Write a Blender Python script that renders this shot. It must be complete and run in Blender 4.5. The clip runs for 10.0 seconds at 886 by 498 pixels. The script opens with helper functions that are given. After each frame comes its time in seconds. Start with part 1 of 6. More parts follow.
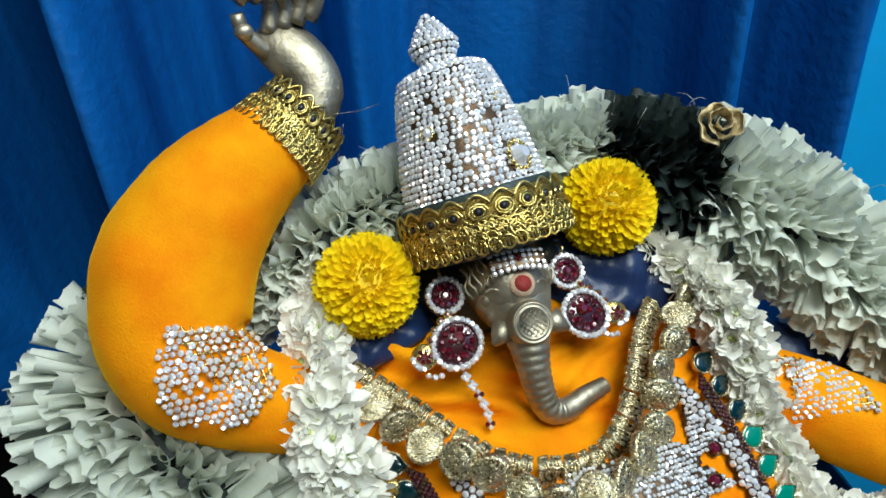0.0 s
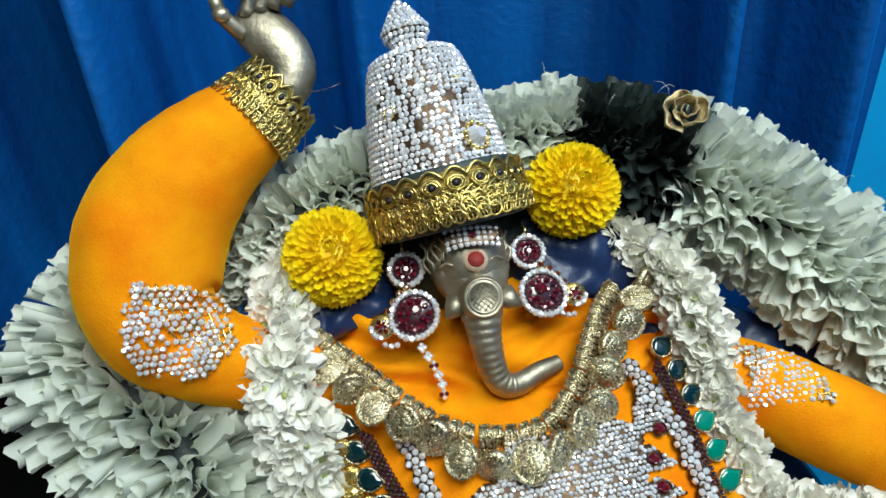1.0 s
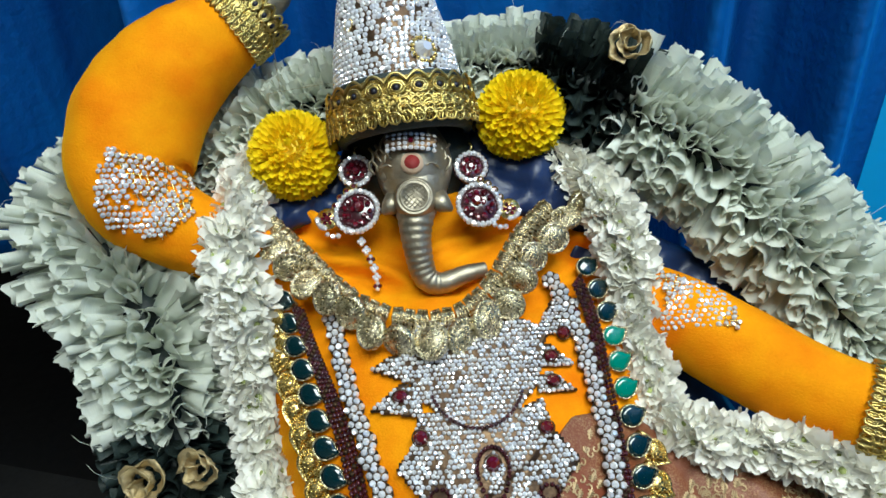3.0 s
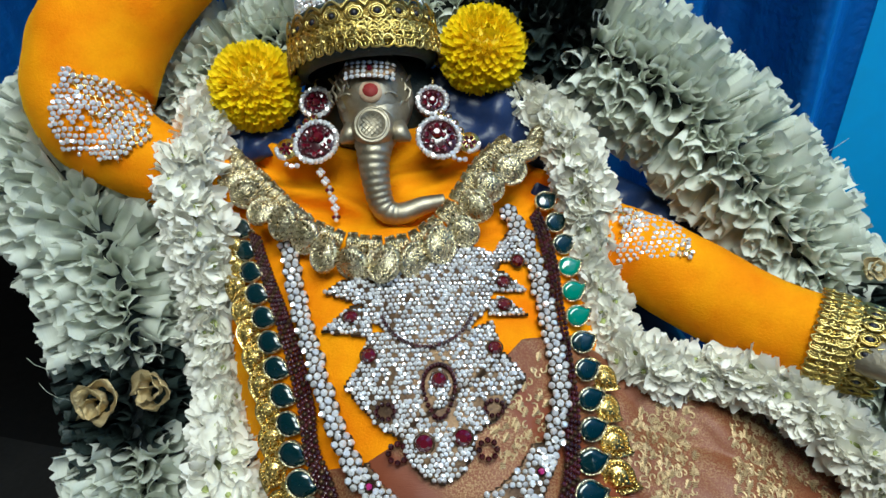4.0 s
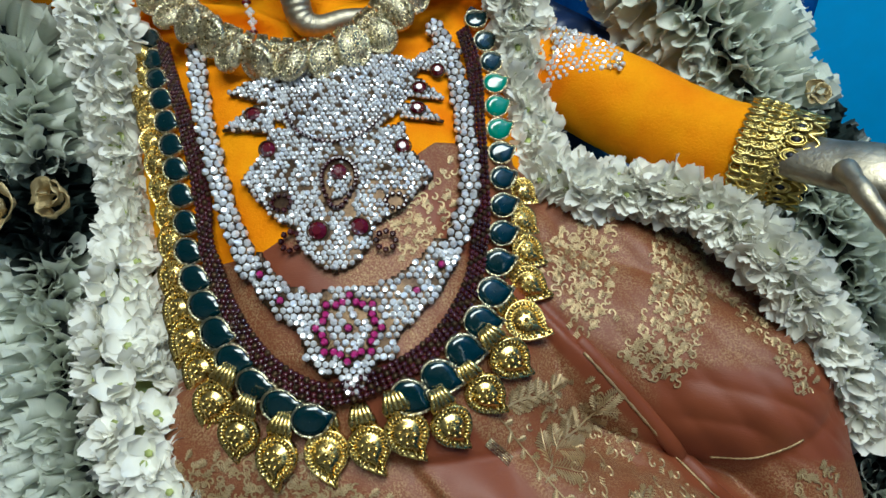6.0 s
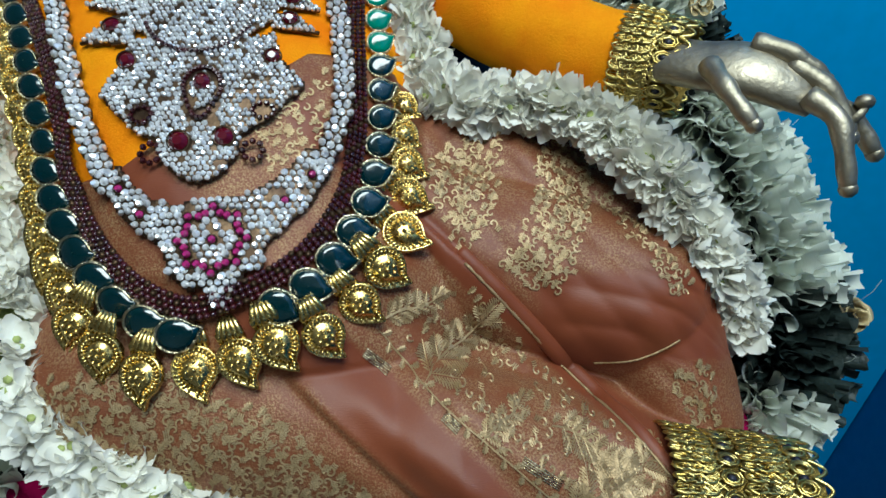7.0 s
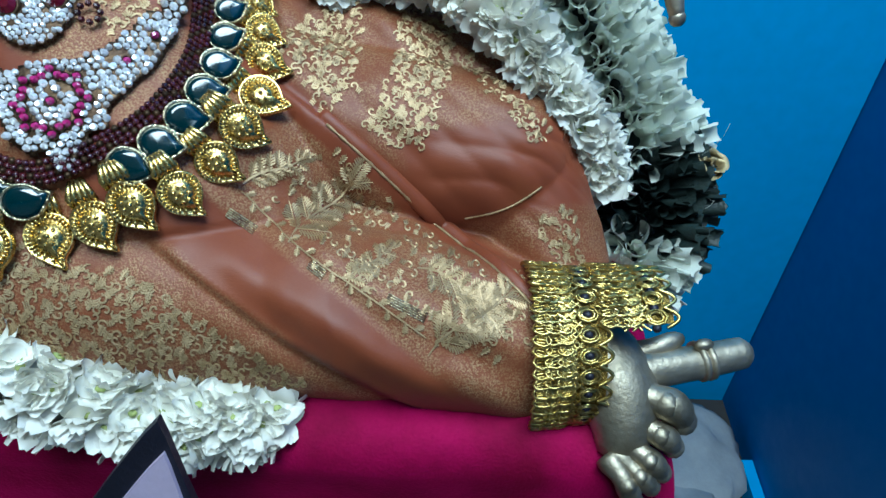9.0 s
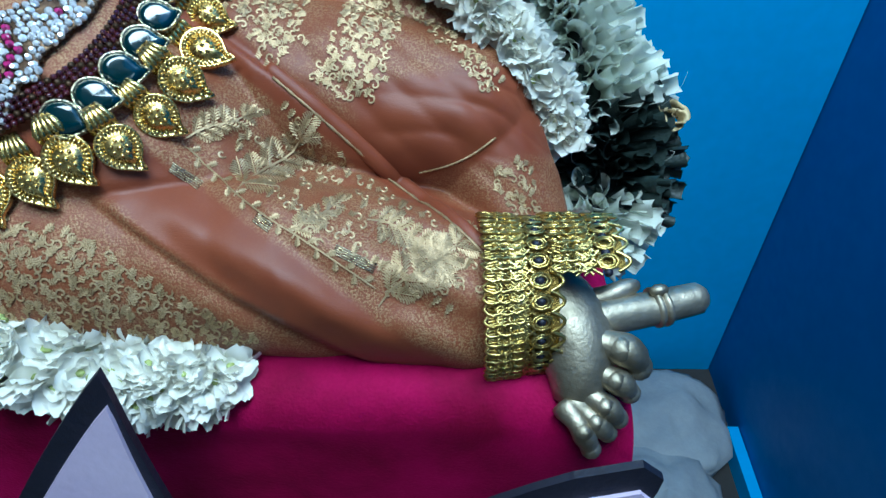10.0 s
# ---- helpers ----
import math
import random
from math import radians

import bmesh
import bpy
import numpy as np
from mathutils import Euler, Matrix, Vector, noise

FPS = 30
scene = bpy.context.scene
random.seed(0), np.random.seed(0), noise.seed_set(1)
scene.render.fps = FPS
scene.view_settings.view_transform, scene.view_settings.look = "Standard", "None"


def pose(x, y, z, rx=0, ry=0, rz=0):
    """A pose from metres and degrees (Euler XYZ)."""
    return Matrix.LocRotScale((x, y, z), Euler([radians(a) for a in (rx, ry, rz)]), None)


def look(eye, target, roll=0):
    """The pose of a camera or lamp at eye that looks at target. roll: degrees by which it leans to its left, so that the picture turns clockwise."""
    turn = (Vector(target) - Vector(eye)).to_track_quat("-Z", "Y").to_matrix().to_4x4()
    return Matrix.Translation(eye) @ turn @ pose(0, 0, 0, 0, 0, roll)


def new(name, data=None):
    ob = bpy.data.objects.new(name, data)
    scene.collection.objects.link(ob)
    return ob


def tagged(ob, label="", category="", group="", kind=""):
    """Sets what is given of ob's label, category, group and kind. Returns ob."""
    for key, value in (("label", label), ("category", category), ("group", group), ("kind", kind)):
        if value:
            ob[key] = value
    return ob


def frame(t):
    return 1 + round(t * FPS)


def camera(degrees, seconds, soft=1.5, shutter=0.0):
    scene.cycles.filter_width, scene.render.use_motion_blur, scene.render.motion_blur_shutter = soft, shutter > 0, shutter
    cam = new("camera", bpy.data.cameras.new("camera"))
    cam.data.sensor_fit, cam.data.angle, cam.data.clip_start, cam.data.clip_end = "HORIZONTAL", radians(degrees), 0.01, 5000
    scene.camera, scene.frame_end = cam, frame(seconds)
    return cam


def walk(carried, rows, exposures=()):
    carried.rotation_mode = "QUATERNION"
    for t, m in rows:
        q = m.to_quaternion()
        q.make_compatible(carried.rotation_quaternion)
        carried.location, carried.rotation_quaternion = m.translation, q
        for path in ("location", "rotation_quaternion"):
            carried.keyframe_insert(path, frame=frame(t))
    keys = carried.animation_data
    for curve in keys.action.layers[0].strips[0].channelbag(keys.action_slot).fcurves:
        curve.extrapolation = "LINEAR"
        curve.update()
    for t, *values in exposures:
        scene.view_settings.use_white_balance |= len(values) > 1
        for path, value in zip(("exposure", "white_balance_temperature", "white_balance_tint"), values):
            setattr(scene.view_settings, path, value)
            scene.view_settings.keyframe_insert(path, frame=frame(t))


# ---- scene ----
cam = camera(69.5, 10.0)
METRES, EYE, TILT, LEAN, TURN = 0.5, 1.52, -31.0, 4.0, 0.0
ROWS = [
    (0.0, 0.0, 0.0, 0.0, -0.0, -0.0, 0.0),
    (0.5, 0.051, -0.016, -0.015, 2.49, -0.31, -0.56),
    (1.0, 0.1163, -0.031, -0.0272, 4.45, -0.19, -1.98),
    (1.5, 0.1755, -0.0423, -0.0429, 6.91, -0.39, -3.33),
    (2.0, 0.2388, -0.0521, -0.0738, 8.47, -1.03, -5.48),
    (3.5, 0.3436, -0.0889, -0.1698, 11.22, -1.22, -7.74),
    (4.0, 0.38, -0.0762, -0.2106, 10.5, -2.04, -8.39),
    (4.5, 0.4119, -0.0611, -0.2515, 10.82, -2.13, -9.41),
    (5.0, 0.4379, -0.0484, -0.2977, 11.12, -3.58, -10.04),
    (6.5, 0.553, -0.0134, -0.4062, 9.09, -7.18, -9.11),
    (7.0, 0.6004, -0.005, -0.4279, 6.36, -8.03, -8.32),
    (7.5, 0.6338, -0.0097, -0.438, 3.89, -7.54, -6.76),
    (8.0, 0.662, -0.0236, -0.4651, 3.02, -8.22, -5.61),
    (8.5, 0.68, -0.028, -0.4987, 2.34, -9.63, -5.11),
    (9.0, 0.7031, -0.0329, -0.5292, 0.79, -10.83, -4.68),
    (9.5, 0.7312, -0.0286, -0.5462, 0.41, -11.32, -3.75),
    (10.0, 0.7506, -0.0311, -0.5628, -0.06, -12.14, -3.29),
]
walk(cam, [(t, pose(0, 0, EYE, TILT, LEAN, TURN) @ pose(METRES * x, METRES * y, METRES * z, 90 + pitch, roll, yaw)) for t, x, y, z, yaw, pitch, roll in ROWS],
     exposures=((0.0, -0.1, 6250, 9), (3.5, -0.16, 6200, 9), (4.5, -0.22, 6250, 8), (6.5, -0.36, 6000, 7), (7.5, -0.28, 5750, 5), (8.5, -0.1, 5350, 3), (10.0, 0.12, 4850, 1)))

# ---- light ----
world = bpy.data.worlds.new("world")
scene.world = world
world.use_nodes = True
world.node_tree.nodes["Background"].inputs[0].default_value = (0.9, 0.95, 1.0, 1)
world.node_tree.nodes["Background"].inputs[1].default_value = 0.04


def area_lamp(name, eye, target, sx, sy, watts, colour):
    data = bpy.data.lights.new(name, "AREA")
    data.shape, data.size, data.size_y, data.energy, data.color = "RECTANGLE", sx, sy, watts, colour
    ob = new(name, data)
    ob.matrix_world = look(eye, target)
    return ob


area_lamp("ceiling_lamp", (0.5, -0.25, 2.64), (0.24, -0.05, 0.9), 1.4, 0.6, 43, (0.93, 1.0, 0.93))
# Unseen fill lamp, added to brighten the right side.
area_lamp("fill_light", (2.0, -1.3, 1.9), (0.1, 0.2, 1.1), 0.9, 1.1, 14, (0.85, 0.97, 1.0))

# ---- materials ----


def node_mat(name):
    m = bpy.data.materials.new(name)
    m.use_nodes = True
    nt = m.node_tree
    return m, nt, nt.nodes["Principled BSDF"]


def link(nt, a, b):
    nt.links.new(a, b)


def mixed(nt, fac, a, b, kind="MIX"):
    n = nt.nodes.new("ShaderNodeMix")
    n.data_type, n.blend_type = "RGBA", kind
    for sock, val in ((n.inputs[0], fac), (n.inputs[6], a), (n.inputs[7], b)):
        if isinstance(val, bpy.types.NodeSocket):
            link(nt, val, sock)
        else:
            sock.default_value = val if not isinstance(val, tuple) else (*val[:3], 1)
    return n.outputs[2]


def calc(nt, op, a, b=0.0, c=0.0):
    n = nt.nodes.new("ShaderNodeMath")
    n.operation = op
    for sock, val in zip(n.inputs, (a, b, c)):
        if isinstance(val, bpy.types.NodeSocket):
            link(nt, val, sock)
        else:
            sock.default_value = val
    return n.outputs[0]


def noise_tex(nt, scale, detail=4.0, rough=0.55, stretch=None, distort=0.0):
    tc = nt.nodes.new("ShaderNodeTexCoord")
    src = tc.outputs["Object"]
    if stretch:
        mp = nt.nodes.new("ShaderNodeMapping")
        mp.inputs["Scale"].default_value = stretch
        link(nt, src, mp.inputs[0])
        src = mp.outputs[0]
    n = nt.nodes.new("ShaderNodeTexNoise")
    n.inputs["Scale"].default_value, n.inputs["Detail"].default_value = scale, detail
    n.inputs["Roughness"].default_value, n.inputs["Distortion"].default_value = rough, distort
    link(nt, src, n.inputs["Vector"])
    return n.outputs["Fac"]


def ramp(nt, src, lo, hi):
    n = nt.nodes.new("ShaderNodeMapRange")
    n.inputs[1].default_value, n.inputs[2].default_value = lo, hi
    link(nt, src, n.inputs[0])
    return n.outputs[0]


def bump(nt, bs, height, strength, dist):
    n = nt.nodes.new("ShaderNodeBump")
    n.inputs["Strength"].default_value, n.inputs["Distance"].default_value = strength, dist
    link(nt, height, n.inputs["Height"])
    link(nt, n.outputs[0], bs.inputs["Normal"])


def island(nt):
    return nt.nodes.new("ShaderNodeNewGeometry").outputs["Random Per Island"]


def piece(nt):
    return nt.nodes.new("ShaderNodeObjectInfo").outputs["Random"]


def plain(name, a, b, big=6, small=60, rough=0.5, metal=0.0, bumps=0.3, dist=0.002, sheen=0.0, vary="", spread=0.3, sub=0.0, aniso=None, coat=0.0, thin=0.0, mott=0.35):
    """A surface of two tones, mottled at two scales, with fine relief."""
    m, nt, bs = node_mat(name)
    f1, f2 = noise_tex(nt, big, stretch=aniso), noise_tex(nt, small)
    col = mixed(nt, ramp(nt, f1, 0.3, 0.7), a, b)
    col = mixed(nt, calc(nt, "MULTIPLY", f2, mott), col, tuple(0.6 * c for c in a))
    if vary:
        r = island(nt) if vary == "island" else piece(nt)
        dark = calc(nt, "MULTIPLY", r, spread)
        col = mixed(nt, dark, col, tuple(0.35 * c for c in b))
    link(nt, col, bs.inputs["Base Color"])
    link(nt, calc(nt, "ADD", calc(nt, "MULTIPLY", f2, 0.25), rough - 0.12), bs.inputs["Roughness"])
    bs.inputs["Metallic"].default_value = metal
    if sheen:
        bs.inputs["Sheen Weight"].default_value = sheen
        bs.inputs["Sheen Roughness"].default_value = 0.35
        bs.inputs["Sheen Tint"].default_value = (*b[:3], 1)
    if sub:
        bs.inputs["Subsurface Weight"].default_value = sub
        bs.inputs["Subsurface Radius"].default_value = (0.004, 0.004, 0.003)
        bs.inputs["Subsurface Scale"].default_value = 1.0
    bs.inputs["Coat Weight"].default_value = coat
    bump(nt, bs, f2, bumps, dist)
    if thin:
        tr = nt.nodes.new("ShaderNodeBsdfTranslucent")
        link(nt, col, tr.inputs["Color"])
        mx = nt.nodes.new("ShaderNodeMixShader")
        mx.inputs[0].default_value = thin
        link(nt, bs.outputs[0], mx.inputs[1])
        link(nt, tr.outputs[0], mx.inputs[2])
        link(nt, mx.outputs[0], nt.nodes["Material Output"].inputs["Surface"])
    return m


def gem_mat(name, a, b, rough=0.06, metal=0.0, spec=0.8):
    m, nt, bs = node_mat(name)
    r = island(nt)
    link(nt, mixed(nt, r, a, b), bs.inputs["Base Color"])
    bs.inputs["Roughness"].default_value, bs.inputs["Metallic"].default_value = rough, metal
    bs.inputs["Specular IOR Level"].default_value = spec
    bs.inputs["Coat Weight"].default_value, bs.inputs["Coat Roughness"].default_value = 0.5, 0.03
    return m


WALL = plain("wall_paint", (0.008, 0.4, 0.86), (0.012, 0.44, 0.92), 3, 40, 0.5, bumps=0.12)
# Same hue as WALL in a darker tone, for the side wall.
WALL_DARK = plain("side_wall_dark", (0.004, 0.12, 0.36), (0.006, 0.145, 0.41), 3, 40, 0.5, bumps=0.12)
ROOM = plain("room_plaster", (0.4, 0.39, 0.36), (0.48, 0.47, 0.44), 2, 30, 0.8)
CEIL = plain("ceiling_white", (0.75, 0.75, 0.73), (0.8, 0.8, 0.78), 2, 30, 0.8)
FLOOR = plain("cement_floor", (0.028, 0.026, 0.025), (0.05, 0.047, 0.045), 5, 60, 0.7)
# Tall dark and light streaks add shade of the folds to the cloth colour.
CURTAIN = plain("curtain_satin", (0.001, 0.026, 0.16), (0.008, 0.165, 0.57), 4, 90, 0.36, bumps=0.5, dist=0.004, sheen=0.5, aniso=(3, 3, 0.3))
VELVET = plain("orange_velvet", (0.86, 0.2, 0.0), (0.98, 0.4, 0.002), 22, 700, 0.8, bumps=0.6, dist=0.001, sheen=0.22)
PINK = plain("pink_velvet", (0.16, 0.0, 0.026), (0.46, 0.0, 0.1), 17, 500, 0.7, bumps=0.7, dist=0.001, sheen=0.9)
NAVY = plain("navy_satin", (0.007, 0.02, 0.075), (0.013, 0.038, 0.125), 20, 250, 0.38, bumps=0.2, sheen=0.3)
BLACK = plain("black_cloth", (0.015, 0.026, 0.024), (0.028, 0.046, 0.04), 30, 400, 0.5, bumps=0.4, sheen=0.2, vary="island", spread=0.4)
RUFFLE = plain("pale_cloth", (0.77, 0.81, 0.7), (0.87, 0.9, 0.81), 40, 600, 0.8, bumps=0.25, dist=0.0005, vary="piece", spread=0.22, thin=0.26, mott=0.2)
JASMINE = plain("jasmine_petal", (0.93, 0.91, 0.8), (0.98, 0.97, 0.91), 60, 500, 0.55, bumps=0.06, dist=0.0005, vary="piece", spread=0.06, thin=0.2, mott=0.08)
STEM = plain("jasmine_stem", (0.35, 0.42, 0.12), (0.5, 0.55, 0.2), 60, 500, 0.6)
MUM = plain("mum_petal", (0.98, 0.7, 0.0), (0.99, 0.8, 0.004), 60, 500, 0.5, bumps=0.15, vary="piece", spread=0.06, thin=0.22, mott=0.06)
SILVER = plain("german_silver", (0.25, 0.22, 0.155), (0.58, 0.51, 0.39), 45, 260, 0.47, 0.9, bumps=0.4, dist=0.0012)
GOLD = plain("gold_metal", (0.82, 0.58, 0.17), (0.95, 0.76, 0.32), 60, 700, 0.26, 1.0, bumps=0.3, dist=0.0006, vary="island", spread=0.25)
PALE_GOLD = plain("pale_gold", (0.46, 0.36, 0.18), (1.0, 0.9, 0.63), 60, 500, 0.27, 1.0, bumps=0.9, dist=0.0015, vary="piece", spread=0.3)
LACE = plain("gold_thread", (0.78, 0.56, 0.13), (0.94, 0.78, 0.32), 90, 900, 0.32, 1.0, bumps=0.4, dist=0.0005, vary="island", spread=0.55)
LACE_BACK = plain("gold_lace_ground", (0.26, 0.16, 0.03), (0.56, 0.4, 0.1), 350, 1400, 0.4, 0.9, bumps=0.9, dist=0.001)
TARNISH = plain("dark_setting", (0.05, 0.028, 0.018), (0.17, 0.105, 0.055), 120, 900, 0.4, 0.8, bumps=0.4, dist=0.0006)
DIAMOND = gem_mat("clear_stone", (1.0, 1.0, 1.0), (0.84, 0.84, 0.87), 0.13, 0.45, 1.0)
RUBY = gem_mat("ruby_stone", (0.16, 0.003, 0.014), (0.06, 0.002, 0.008), 0.1)
PINKSTONE = gem_mat("pink_stone", (0.55, 0.03, 0.2), (0.35, 0.02, 0.14), 0.1)
MAROON = gem_mat("maroon_bead", (0.07, 0.009, 0.013), (0.022, 0.004, 0.007), 0.18)
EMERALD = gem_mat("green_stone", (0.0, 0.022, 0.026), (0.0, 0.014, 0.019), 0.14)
# Lit copy of EMERALD: light on some right-hand stones put into the colour.
EMERALD_LIT = gem_mat("lit_green_stone", (0.0, 0.24, 0.15), (0.0, 0.18, 0.12), 0.12)
LILAC = plain("lilac_paint", (0.52, 0.42, 0.6), (0.6, 0.5, 0.66), 20, 200, 0.6, bumps=0.15)
OUTLINE = plain("black_outline_paint", (0.006, 0.007, 0.016), (0.012, 0.012, 0.025), 20, 200, 0.5)
SACK = plain("grey_sack", (0.26, 0.29, 0.33), (0.38, 0.41, 0.44), 12, 90, 0.7, bumps=0.5)
ROSE = plain("gold_tissue", (0.55, 0.42, 0.2), (0.75, 0.6, 0.34), 120, 900, 0.45, 0.7, bumps=0.8, dist=0.001)
KUMKUM = plain("red_mark", (0.22, 0.012, 0.01), (0.3, 0.02, 0.015), 60, 400, 0.7)
SANDAL = plain("sandal_paste", (0.5, 0.34, 0.22), (0.6, 0.42, 0.3), 60, 400, 0.8)


def silk():
    """Rust silk with woven gold: bands that run along the drape, filled with scrolling motifs."""
    m, nt, bs = node_mat("rust_brocade_silk")
    tc = nt.nodes.new("ShaderNodeTexCoord")
    sep = nt.nodes.new("ShaderNodeSeparateXYZ")
    link(nt, tc.outputs["Object"], sep.inputs[0])
    across = calc(nt, "ADD", calc(nt, "MULTIPLY", sep.outputs[0], 0.61), calc(nt, "MULTIPLY", sep.outputs[1], 0.79))
    across = calc(nt, "ADD", across, calc(nt, "MULTIPLY", calc(nt, "SUBTRACT", sep.outputs[0], 0.09), 0.2))
    across = calc(nt, "ADD", across, calc(nt, "MULTIPLY", calc(nt, "SUBTRACT", noise_tex(nt, 28, 2), 0.5), 0.009))
    rmp = nt.nodes.new("ShaderNodeValToRGB")
    rmp.color_ramp.interpolation = "LINEAR"
    stops = ((0.0, 0.95), (0.27, 0.95), (0.295, 0.04), (0.41, 0.04), (0.43, 1.0), (0.68, 1.0), (0.695, 0.0), (0.75, 0.0), (0.77, 0.7), (1.0, 0.7))
    el = rmp.color_ramp.elements
    el[0].position, el[0].color = 0.0, (0.95,) * 3 + (1,)
    el[1].position, el[1].color = 1.0, (0.7,) * 3 + (1,)
    for p, c in stops[1:-1]:
        e = el.new(p)
        e.color = (c, c, c, 1)
    link(nt, ramp(nt, across, -0.18, 0.08), rmp.inputs[0])
    satin = calc(nt, "MULTIPLY", ramp(nt, sep.outputs[0], 0.165, 0.175), calc(nt, "MULTIPLY", ramp(nt, sep.outputs[1], -0.106, -0.113), ramp(nt, sep.outputs[1], -0.168, -0.16)))
    satin = calc(nt, "MULTIPLY", satin, calc(nt, "GREATER_THAN", across, 0.0))
    where = calc(nt, "MULTIPLY", rmp.outputs[0], calc(nt, "SUBTRACT", 1.0, satin))
    haze = calc(nt, "MULTIPLY", ramp(nt, noise_tex(nt, 900, 2), 0.42, 0.66), ramp(nt, noise_tex(nt, 45, 3), 0.3, 0.6))
    gold = calc(nt, "MULTIPLY", calc(nt, "MULTIPLY", haze, where), 0.55)
    base = mixed(nt, ramp(nt, noise_tex(nt, 14), 0.3, 0.7), (0.155, 0.032, 0.0105), (0.23, 0.054, 0.017))
    base = mixed(nt, calc(nt, "MULTIPLY", where, 0.4), base, (0.205, 0.076, 0.026))
    threads = noise_tex(nt, 300, 2, stretch=(1.0, 7.0, 1.0))
    base = mixed(nt, calc(nt, "MULTIPLY", threads, 0.3), base, (0.2, 0.05, 0.03))
    link(nt, mixed(nt, gold, base, (0.56, 0.4, 0.2)), bs.inputs["Base Color"])
    link(nt, calc(nt, "MULTIPLY", gold, 0.75), bs.inputs["Metallic"])
    bs.inputs["Roughness"].default_value = 0.5
    bs.inputs["Sheen Weight"].default_value = 0.12
    bs.inputs["Sheen Tint"].default_value = (1.0, 0.5, 0.3, 1)
    bump(nt, bs, calc(nt, "ADD", gold, calc(nt, "MULTIPLY", threads, 0.3)), 0.5, 0.0006)
    return m


SILK = silk()
ZARI = plain("zari_gold", (0.38, 0.25, 0.11), (0.64, 0.46, 0.25), 90, 1500, 0.45, 0.5, bumps=0.5, dist=0.0004, vary="island", spread=0.45)
VELVET.node_tree.nodes["Principled BSDF"].inputs["Sheen Weight"].default_value = 0.55
VELVET.node_tree.nodes["Principled BSDF"].inputs["Sheen Tint"].default_value = (1.0, 0.72, 0.02, 1)
for cloth, shine in ((VELVET, 0.08), (PINK, 0.1), (SILK, 0.42), (RUFFLE, 0.2), (CURTAIN, 0.4)):
    cloth.node_tree.nodes["Principled BSDF"].inputs["Specular IOR Level"].default_value = shine

# ---- frame of the reclining figure: u to its left arm, v to the crown, w out of the chest ----
NORMAL = Vector((0.18263, -0.71979, 0.66974)).normalized()
SIDE = Vector((0, 0, 1)).cross(NORMAL).normalized()
ALONG = NORMAL.cross(SIDE)
LM = Matrix((SIDE, ALONG, NORMAL)).transposed().to_4x4()
LM.translation = (0.11, 0.1867, 1.1718)
ID = Matrix.Identity(4)
PLACED = {}


